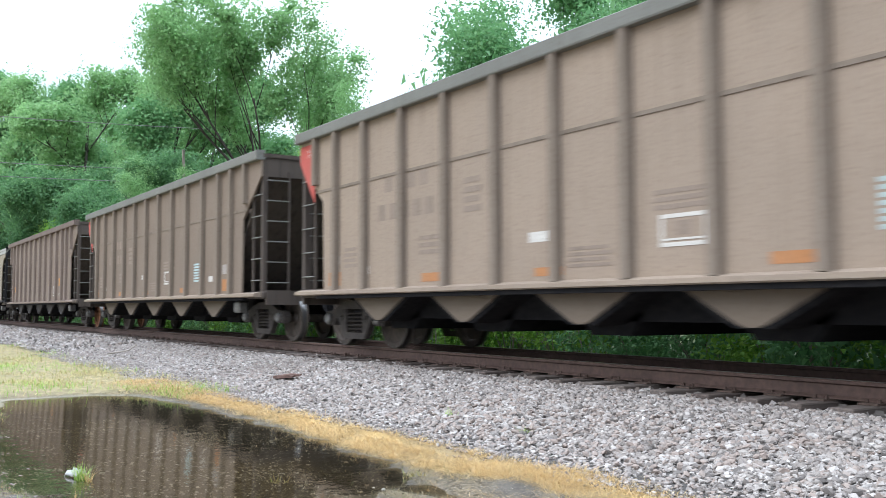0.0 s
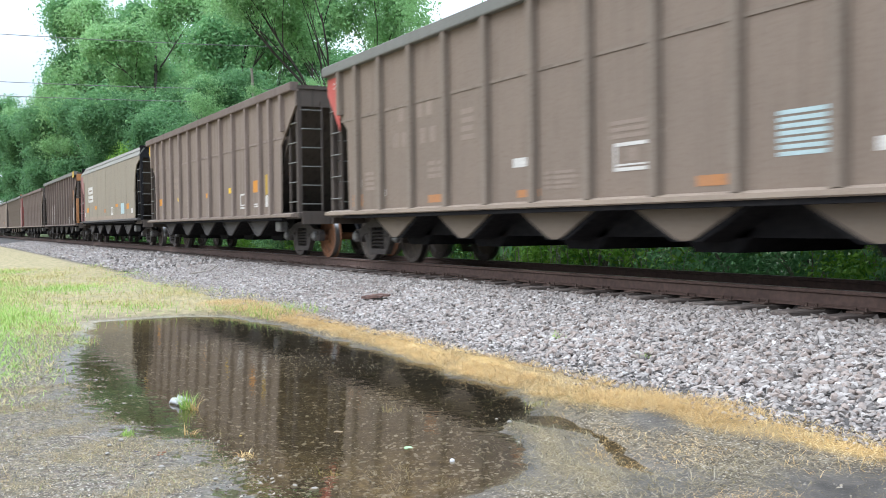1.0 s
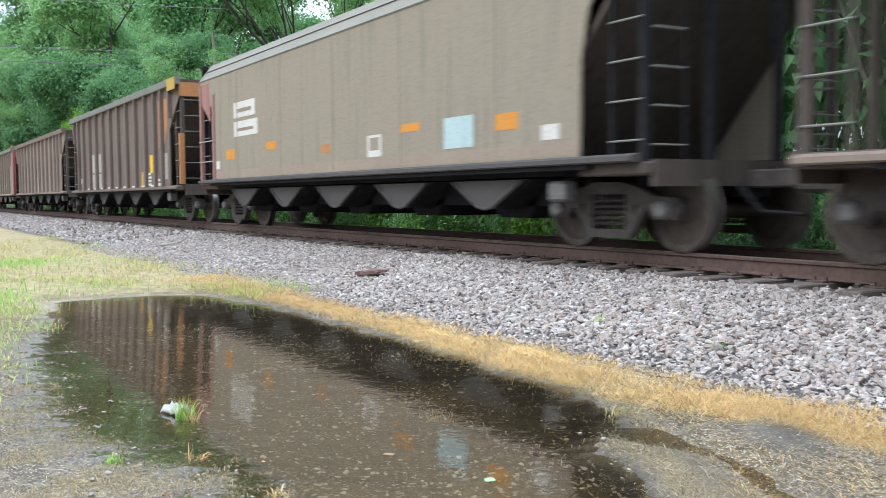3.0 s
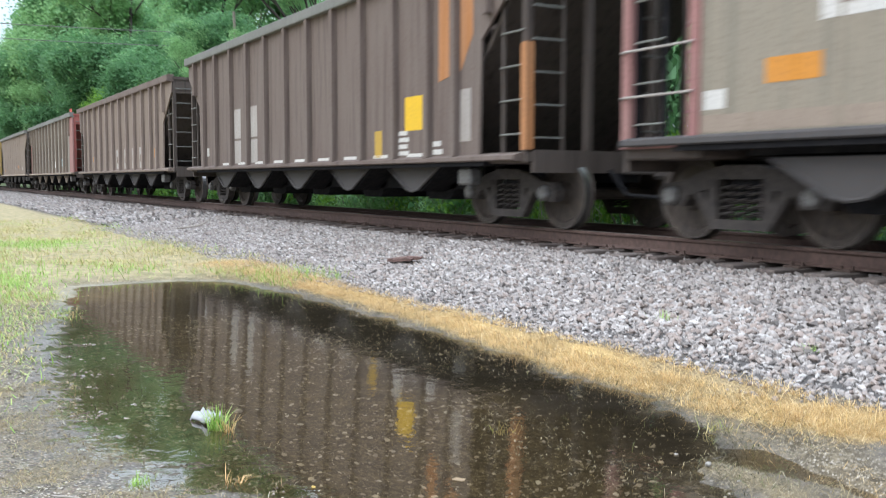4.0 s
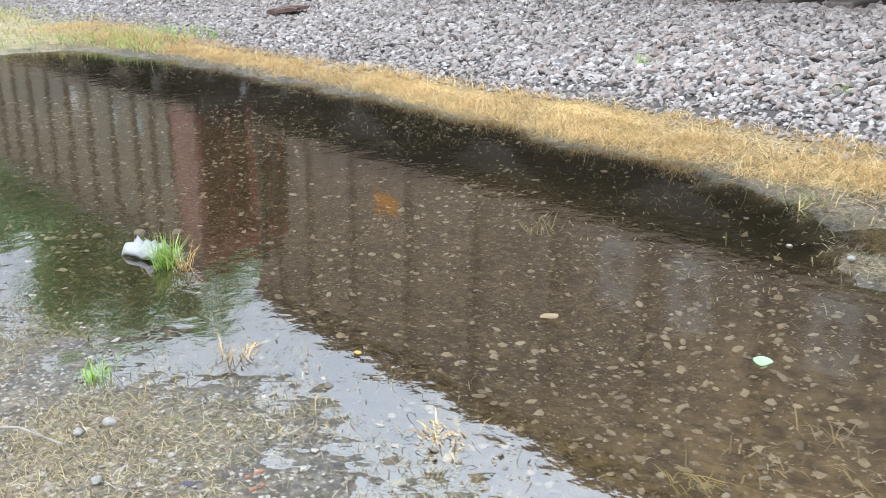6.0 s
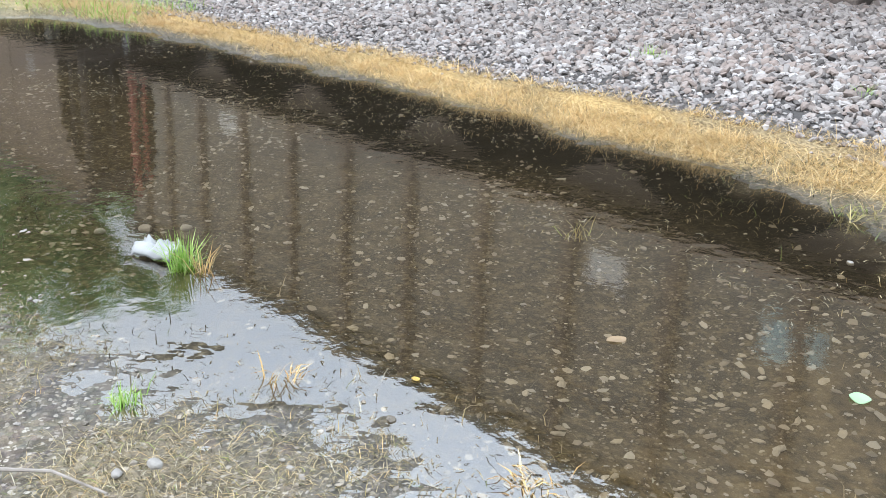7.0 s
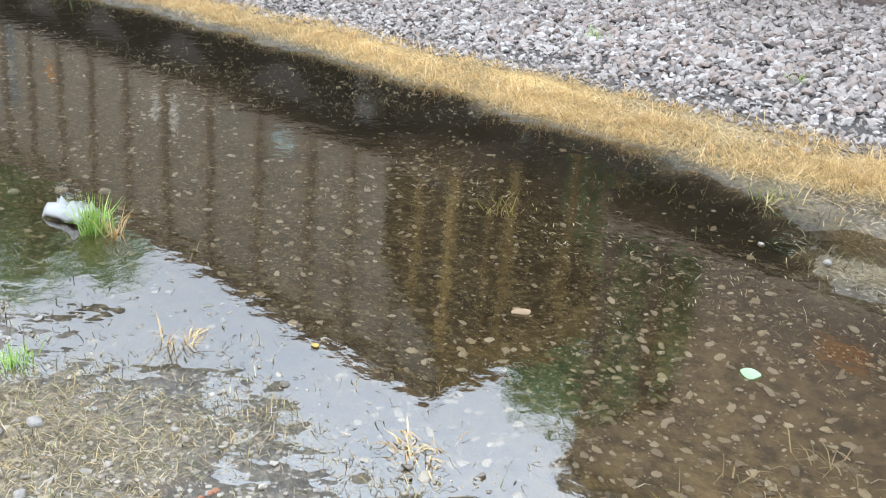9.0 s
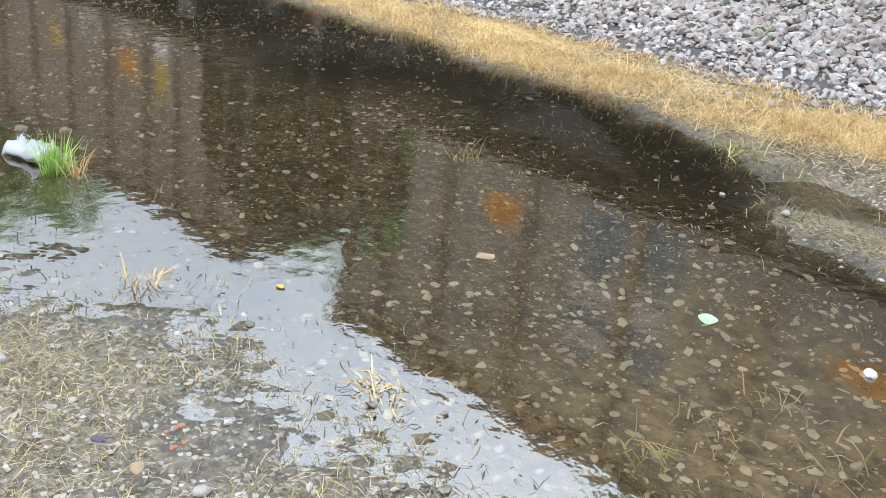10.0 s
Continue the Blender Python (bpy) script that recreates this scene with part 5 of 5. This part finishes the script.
def gold_car(k):
    car = hopper_car(k, "dark_brown", chord="chord", chute="chute_dark", label="dark brown ribbed coal hopper with a gold top corner", sill="dark_brown", welded=False)
    add_poly(car, [(13.0, 3.3), (13.9, 3.3), (13.9, 2.55), (13.6, 2.1), (13.0, 2.0)], "rust_orange", 1.604)
    part("corner_board", Solid().box(LENGTH - 0.02, LENGTH + 0.09, -1.62, -1.5, 1.0, 2.3).box(LENGTH - 0.02, LENGTH + 0.03, -1.58, 1.58, 3.25, 3.6).mesh("corner_board", M["rust_orange"]), car, None, "ochre painted end trim")
    part("gold_edge", Solid().box(14.35, LENGTH + 0.03, -1.72, -1.705, 3.42, 3.73).mesh("gold_edge", M["chord_gold"]), car, None, "gold painted top corner")
    add_patch(car, 11.98, 12.6, 1.36, 1.86, "yellow")
    add_patch(car, 13.4, 13.85, 1.15, 1.85, "worn_white")
    add_patch(car, 10.95, 11.2, 0.98, 1.4, "ochre")
    for x0, x1 in ((3.75, 4.2), (4.75, 5.3)):
        add_patch(car, x0, x1, 1.55, 2.2, "worn_white")
        add_patch(car, x0, x1, 1.0, 1.5, "worn_white")
    bars(car, 11.7, 12.1, 1.0, 1.4, 4, "white")
    bars(car, 12.75, 13.1, 0.99, 1.22, 2, "white")
    for c in range(9):
        add_patch(car, 2.85 + 1.15 * c, 3.35 + 1.15 * c, 0.97, 1.02, "white")
    add_patch(car, 1.5, 1.75, 1.2, 1.4, "white")
    return car


def lettered_car(k, body="brown", red_end=False, top=3.45):
    car = hopper_car(k, body, chord="dark_brown", top=top, chute="chute_dark", post="red" if red_end else None, label="brown ribbed coal hopper with faded white lettering" + (" and red end posts" if red_end else ""), sill="sill_tan" if body == "tan_grey" else "brown", welded=False)
    for x0, x1 in ((6.6, 7.0), (7.4, 7.8), (8.7, 9.1), (9.9, 10.4), (11.0, 11.6)):
        add_patch(car, x0, x1, 1.0, 1.65, "worn_white")
        add_patch(car, x0 + 0.12, x1 - 0.12, 1.2, 1.42, body, 1.609, "stencil_gap")
    add_patch(car, 3.0, 3.5, 1.3, 1.5, "orange")
    add_patch(car, 13.0, 13.4, 1.3, 1.55, "orange")
    return car


def plain_car(k):
    car = hopper_car(k, "tan_dull", top=3.45, ribs=False, chute="chute_dark", label="plain dusty tan coal hopper with flat welded sides")
    for x0, x1, z0, z1, m in ((8.9, 9.4, 1.3, 1.5, "worn_white"), (10.2, 10.9, 1.35, 1.5, "rust_orange"), (12.6, 13.0, 1.2, 1.4, "worn_white"), (2.0, 2.4, 1.2, 1.4, "rust_orange")):
        add_patch(car, x0, x1, z0, z1, m)
    return car


def red_end_car(k, body="tan_grey"):
    car = hopper_car(k, body, top=3.45, post="faded_red", label="grey-tan ribbed coal hopper with red ends and pale blue patches")
    add_poly(car, [(14.4, 3.7), (15.03, 3.7), (15.03, 3.45), (14.4, 2.95)], "red")
    part("corner_board", Solid().box(LENGTH - 0.8, LENGTH + 0.05, -1.62, -1.56, 0.95, 3.3, 0.01).mesh("corner_board", M["pink"]), car, None, "faded red corner panel")
    add_patch(car, 12.6, 13.0, 1.3, 1.55, "sky_blue")
    add_patch(car, 11.4, 11.9, 1.25, 1.6, "sky_blue")
    add_patch(car, 3.0, 3.5, 1.1, 1.3, "white")
    add_patch(car, 9.6, 10.0, 1.2, 1.5, "white")
    return car


def ochre_end_car(k):
    car = hopper_car(k, "tan_grey", top=3.45, post="ochre", chord="dark_brown", chute="chute_dark", label="grey-tan ribbed coal hopper with ochre end posts", sill="brown", lift=0.14)
    add_patch(car, 2.0, 2.5, 1.35, 1.6, "orange")
    add_patch(car, 3.05, 4.1, 1.05, 2.5, "blue")
    add_patch(car, 3.05, 4.05, 1.75, 2.0, "worn_white", 1.609)
    add_patch(car, 3.05, 3.7, 2.2, 2.4, "worn_white", 1.609)
    add_patch(car, 5.4, 5.9, 1.5, 1.7, "orange")
    add_patch(car, 9.0, 9.7, 1.3, 1.7, "white")
    add_patch(car, 12.0, 12.4, 1.2, 1.4, "sky_blue")
    return car


for k, make in ((-1, red_car), (0, red_car), (1, red_car), (2, yellow_car), (3, grey_car), (4, gold_car), (5, lettered_car), (6, red_end_car), (7, plain_car), (8, ochre_end_car),
                (9, yellow_car), (10, red_car), (11, lettered_car), (12, red_end_car), (13, gold_car), (14, lettered_car)):
    make(k)


# ---- trees and undergrowth ----
def leaf_cloud(centres, radii, per, size, seed, fold=True):
    """Small folded leaves scattered in clumps; verts and faces."""
    r = np.random.default_rng(seed)
    n = len(centres) * per
    c = np.repeat(centres, per, 0)
    d = r.normal(0, 1, (n, 3))
    d *= (r.uniform(0.05, 1, n) ** 0.5 * np.where(r.uniform(0, 1, n) < 0.14, 1.4, 1.0) * r.uniform(0.8, 1.15, n) / np.linalg.norm(d, axis=1))[:, None]
    p = c + d * np.repeat(radii, per, 0) * np.array([1, 1, 0.72])
    s = size * r.uniform(0.6, 1.4, n)
    nrm = 0.8 * r.normal(0, 1, (n, 3)) + d + np.array([0, 0, 0.7])
    nrm /= np.linalg.norm(nrm, axis=1)[:, None]
    u = np.cross(nrm, r.normal(0, 1, (n, 3)))
    u /= np.linalg.norm(u, axis=1)[:, None]
    w = np.cross(nrm, u)
    v = np.stack([p - u * s[:, None] * 0.6, p - w * s[:, None] * 0.32 + nrm * s[:, None] * 0.1, p + u * s[:, None] * 0.6, p + w * s[:, None] * 0.32 + nrm * s[:, None] * 0.1], 1)
    f = np.arange(4 * n).reshape(-1, 4)
    if not fold:
        v, f = v[:, :3] + (v[:, 1:2] - v[:, 3:4]) * np.array([0, 0.5, 0])[None, :, None], np.arange(3 * n).reshape(-1, 3)
    return v, f


def grow(height, crown_low, width, seed, open_limbs=False):
    """Trunk with forking limbs; returns the wood and the twig ends."""
    r = random.Random(seed)
    wood, tips = Solid(), []

    def limb(p, d, length, radius, depth):
        pts, rad = [p], [radius]
        q, way = Vector(p), Vector(d).normalized()
        steps = 4
        for i in range(steps):
            way = (way + Vector((r.gauss(0, 0.12), r.gauss(0, 0.12), 0.08 if depth else 0.0))).normalized()
            q = q + way * (length / steps)
            pts.append(tuple(q))
            rad.append(radius * (1 - 0.55 * (i + 1) / steps))
        wood.tube(pts, rad, (7, 6, 4, 3)[depth])
        if depth >= 3:
            tips.extend([pts[-1], pts[-2], pts[2]])
            return
        if depth == 2:
            tips.append(pts[-1])
        for b in range(4 if depth else 6):
            a = r.uniform(0, 6.28)
            at = r.uniform(0.45, 1.0) if depth else 0.55 + 0.075 * b if open_limbs else (crown_low / height + (1 - crown_low / height) * (b / 6)) * 1.0
            k = min(int(at * steps), steps - 1)
            base = Vector(pts[k]).lerp(Vector(pts[k + 1]), at * steps - k)
            spreadk = 0.75 if depth else 0.95
            nd = (way * ((0.75 if depth else 0.5) + 0.4 * open_limbs) + spreadk * Vector((math.cos(a), math.sin(a), r.uniform(-0.1, 0.5)))).normalized()
            limb(tuple(base), nd, (height * r.uniform(0.3, 0.52) if depth == 0 and open_limbs else width * r.uniform(0.42, 0.62) if depth == 0 else length * r.uniform(0.5, 0.7)), rad[k] * 0.55, depth + 1)

    limb((0, 0, -0.2), (r.gauss(0, 0.03), r.gauss(0, 0.03), 1), height * (0.42 if open_limbs else 0.86), (0.021 if open_limbs else 0.015) * height, 0)
    return wood, np.array(tips)


TREE_KINDS = {}


def tree_meshes(kind):
    if kind not in TREE_KINDS:
        h, low, w, per, clump, size, mat, seed = {
            "tall": (20, 2.5, 11, 150, 1.25, 0.22, "leaf", 3), "tall2": (20, 2.5, 11.5, 150, 1.3, 0.22, "leaf_dark", 8), "open": (19.5, 9.0, 12.5, 170, 0.92, 0.16, "leaf", 15),
            "small": (11, 1.6, 6.5, 120, 0.68, 0.095, "leaf", 21), "bright": (10, 1.5, 6.0, 120, 0.68, 0.095, "leaf_bright", 27), "mid": (12, 1.8, 10.0, 140, 1.05, 0.18, "leaf_deep", 34), "wide": (12, 1.8, 10.0, 150, 0.95, 0.12, "leaf_dark", 33)}[kind]
        wood, tips = grow(h, low, w, seed, kind == "open")
        r = np.random.default_rng(seed)
        reach = np.percentile(np.hypot(tips[:, 0], tips[:, 1]), 92)
        fit_ = np.array([0.45 * w / reach, 0.45 * w / reach, (h - clump * 0.6) / tips[:, 2].max()])
        tips, wood.v = tips * fit_, [tuple(np.array(p) * fit_) for p in wood.v]
        if kind == "open":
            tips = tips[tips[:, 2] > 0.5 * h + 0.05 * h * r.normal(0, 1, len(tips))]
        v, f = leaf_cloud(tips, clump * r.uniform(0.55, 1.5, (len(tips), 1)), per, size, seed, kind in ("small", "bright", "wide"))
        TREE_KINDS[kind] = (wood.mesh("trunk", M["bark"], True), from_arrays("crown", v, f, M[mat]))
    return TREE_KINDS[kind]


def tree(kind, x, y, scale, turn, label, tall=1.0):
    root = tagged(new("tree"), label, "tree", "trees behind the track")
    trunk, crown = tree_meshes(kind)
    part("trunk", trunk, root)
    part("crown", crown, root)
    z = float(np.interp(y, PROFILE_Y, PROFILE_Z))
    root.matrix_world = pose(x, y, z - 0.1, 0, 0, turn) @ Matrix.Diagonal((scale, scale, scale * tall, 1))
    return root


FULL = "tall leafy broadleaf tree in full green summer leaf"
for kind, x, y, scale, turn, label in (
        ("open", -45, 20.5, 1.07, 40, "tall open-crowned tree with bare forking lower limbs"),
        ("tall2", -65, 18.5, 1.1, 10, FULL), ("tall", -74, 17.5, 1.1, 90, FULL), ("tall2", -83, 17, 1.16, 150, FULL), ("tall", -93, 17, 1.22, 220, FULL), ("tall2", -104, 17, 1.3, 300, FULL),
        ("tall", -117, 17, 1.3, 20, FULL), ("tall2", -131, 17, 1.25, 60, FULL), ("tall", -150, 17, 1.2, 130, FULL), ("tall2", -175, 17, 1.25, 250, FULL), ("tall", -205, 18, 1.35, 10, FULL), ("tall2", -245, 18, 1.4, 10, FULL),
        ("wide", -56, 15.5, 0.95, 80, "mid-height dark green tree at the wood's edge"), ("wide", -68, 14.8, 1.05, 170, "mid-height dark green tree at the wood's edge"), ("small", -50, 15.5, 0.95, 5, "young leafy tree at the wood's edge"), ("wide", -80, 14.5, 1.1, 260, "mid-height dark green tree at the wood's edge"),
        ("small", -92, 14.5, 1.3, 200, "young leafy tree at the wood's edge"), ("wide", -104, 14, 1.25, 30, "mid-height dark green tree at the wood's edge"), ("wide", -122, 14, 1.3, 330, "mid-height dark green tree at the wood's edge"), ("wide", -142, 14, 1.4, 130, "mid-height dark green tree at the wood's edge"), ("wide", -165, 14, 1.5, 230, "mid-height dark green tree at the wood's edge"),
        ("small", -43, 16.5, 0.8, 60, "young leafy tree at the wood's edge"), ("small", -37.5, 17.5, 0.75, 90, "young leafy tree at the wood's edge"),
        ("small", -33.5, 20.5, 1.05, 120, "light-crowned young tree behind the train"), ("small", -28.5, 20.5, 0.86, 70, "light-crowned young tree behind the train"), ("bright", -27.5, 17.5, 0.84, 40, "bright yellow-green young tree"),
        ("bright", -31.5, 16.5, 0.8, 140, "bright yellow-green young tree"), ("wide", -12.3, 16.8, 0.68, 0, "dense dark green tree behind the train"), ("wide", -24.5, 24.5, 1.3, 75, "tall dense dark green tree behind the train"), ("tall", -71, 24, 1.05, 200, FULL), ("tall2", -86, 23, 1.1, 40, FULL), ("tall", -100, 24, 1.2, 280, FULL), ("wide", -5, 16.5, 1.32, 100, "tall dense dark green tree behind the train"),
        ("wide", -9.5, 15.5, 0.8, 190, "dense dark green tree behind the train"), ("small", -21.5, 17, 0.7, 280, "young leafy tree behind the train"), ("wide", 4, 17, 1.3, 300, "tall dense dark green tree behind the train"),
        ("wide", 13, 17, 1.3, 50, "tall dense dark green tree behind the train"), ("tall", 24, 20, 0.8, 10, FULL), ("tall2", -62, 27, 1.0, 140, FULL), ("tall", -76, 27, 1.05, 33, FULL), ("tall2", -92, 27, 1.1, 77, FULL), ("tall", -112, 28, 1.2, 99, FULL), ("wide", -61, 14.6, 0.85, 210, "mid-height dark green tree at the wood's edge"), ("wide", -74, 15, 1.0, 20, "mid-height dark green tree at the wood's edge"),
        ("wide", -87, 14.5, 1.1, 120, "mid-height dark green tree at the wood's edge"), ("wide", -97, 14.3, 1.15, 320, "mid-height dark green tree at the wood's edge"), ("small", -46, 15, 0.75, 310, "young leafy tree at the wood's edge"),
        ("wide", -1.5, 14.8, 0.75, 30, "dense dark green tree behind the train"), ("wide", -7.5, 14.6, 0.7, 250, "dense dark green tree behind the train"), ("bright", -55, 14.2, 0.75, 210, "bright yellow-green young tree"), ("bright", -66, 13.6, 0.8, 90, "bright yellow-green young tree")):
    tree("mid" if kind == "wide" and x < -50 else kind, x, y, scale, turn, label)


# bushes at the far side of the track
def bush_mesh(seed, mat):
    r = np.random.default_rng(seed)
    n = 26
    c = np.stack([r.uniform(-1.1, 1.1, n), r.uniform(-0.7, 0.7, n), r.uniform(0.15, 1.5, n)], 1)
    v, f = leaf_cloud(c, np.full((n, 1), 0.5), 95, 0.085, seed, False)
    return from_arrays("leaves", v, f, M[mat])


def bush_stems(seed):
    r = random.Random(seed)
    s = Solid()
    for k in range(7):
        a = r.uniform(0, 6.28)
        s.tube([(0.1 * math.cos(a), 0.1 * math.sin(a), -0.1), (0.4 * math.cos(a), 0.3 * math.sin(a), 0.5), (0.9 * math.cos(a), 0.6 * math.sin(a), 1.2)], [0.02, 0.014, 0.006], 5)
    return s.mesh("stem", M["twig"])


BUSH = [(bush_stems(k), bush_mesh(90 + k, m)) for k, m in enumerate(("leaf_bright", "leaf", "leaf_bright", "leaf_dark", "leaf_deep"))]
r = np.random.default_rng(5)
bx = 8.0
while bx > -75:
    k = int(r.integers(0, 4))
    b = tagged(new("bush"), "bright green leafy bush beyond the track" if k in (0, 2) else "green leafy shrub beyond the track", "bush", "bushes beyond the track")
    part("stem", BUSH[k][0], b)
    part("leaves", BUSH[k][1], b)
    by = 12.4 + r.uniform(-0.3, 0.9)
    s_ = r.uniform(0.8, 1.25)
    b.matrix_world = pose(bx, by, float(np.interp(by, PROFILE_Y, PROFILE_Z)), 0, 0, r.uniform(0, 360)) @ Matrix.Diagonal((s_, s_, s_ * r.uniform(0.8, 1.2), 1))
    bx -= r.uniform(0.9, 1.6) * (1 if bx > -30 else 2)
bx = 10.0
while bx > -60:
    k = 4 if r.uniform() < 0.7 else 3
    b = tagged(new("shrub"), "tall leafy green shrub at the foot of the trees", "shrub", "shrubs under the trees")
    part("stem", BUSH[k][0], b)
    part("leaves", BUSH[k][1], b)
    by, s_ = 14.0 + r.uniform(-0.3, 1.2), r.uniform(1.9, 2.7)
    b.matrix_world = pose(bx, by, 0.0, 0, 0, r.uniform(0, 360)) @ Matrix.Diagonal((s_, s_, s_ * r.uniform(0.9, 1.3) * (1.55 if bx > -14 else 1.0), 1))
    bx -= r.uniform(1.6, 2.6)
for k in range(26):
    bx = r.uniform(-14, -7)
    stick("dead_stalk", [(0, 0, 0), (r.normal(0, 0.08), 0.02, 0.35), (r.normal(0, 0.2), 0.0, r.uniform(0.6, 0.9))], 0.008, M["twig"], "bare pale dead stalk beyond the track", bx, r.uniform(11.2, 11.7), 0.2, r.uniform(0, 360))

# overhead wires and the leaning dead pole before the wood
for z in (9.1, 9.9, 12.6):
    a, b = Vector((-56, -8, z)), Vector((-52.5, 20, z))
    pts = [tuple(a.lerp(b, k / 16) - Vector((0, 0, 0.25 * (1 - (k / 8 - 1) ** 2)))) for k in range(17)]
    tagged(new("overhead_wire", Solid().tube(pts, [0.02] * 17, 5).mesh("overhead_wire", M["cap"])), "thin pale overhead wire strung across the track", "wire", "overhead wires")
stick("dead_tree", [(0, 0, 0), (-0.2, 0, 4.0), (-0.7, 0, 8.5), (-1.0, 0, 10.5)], 0.14, M["twig"], "thin leaning dead grey trunk before the wood", -48.0, 17.0, 0.0, 0)


# ---- what moves ----
LEAD = [(0.0, -0.2), (0.5, -0.05), (1.0, 0.38), (1.5, 0.02), (2.0, 0.03), (2.5, 0.0), (4.0, 0.05), (4.5, 0.12), (5.5, 0.15), (6.0, 0.33), (7.5, 0.3), (8.4, 0.05), (9.0, -0.1), (10.0, 0.08)]


def motions():
    for car, k in CARS:
        x0 = START - PITCH * k
        walk(car, [(t, pose(x0 + SPEED * t + lead, TRACK_Y, RAIL_TOP + 0.002)) for t, lead in LEAD])
    turn = math.degrees(SPEED / WHEEL_R)
    for wheelset, ax in AXLES:
        walk(wheelset, [(f / FPS, pose(ax, 0, WHEEL_R, 0, (turn * f / FPS) % 360.0, 0)) for f in range(301)])


motions()
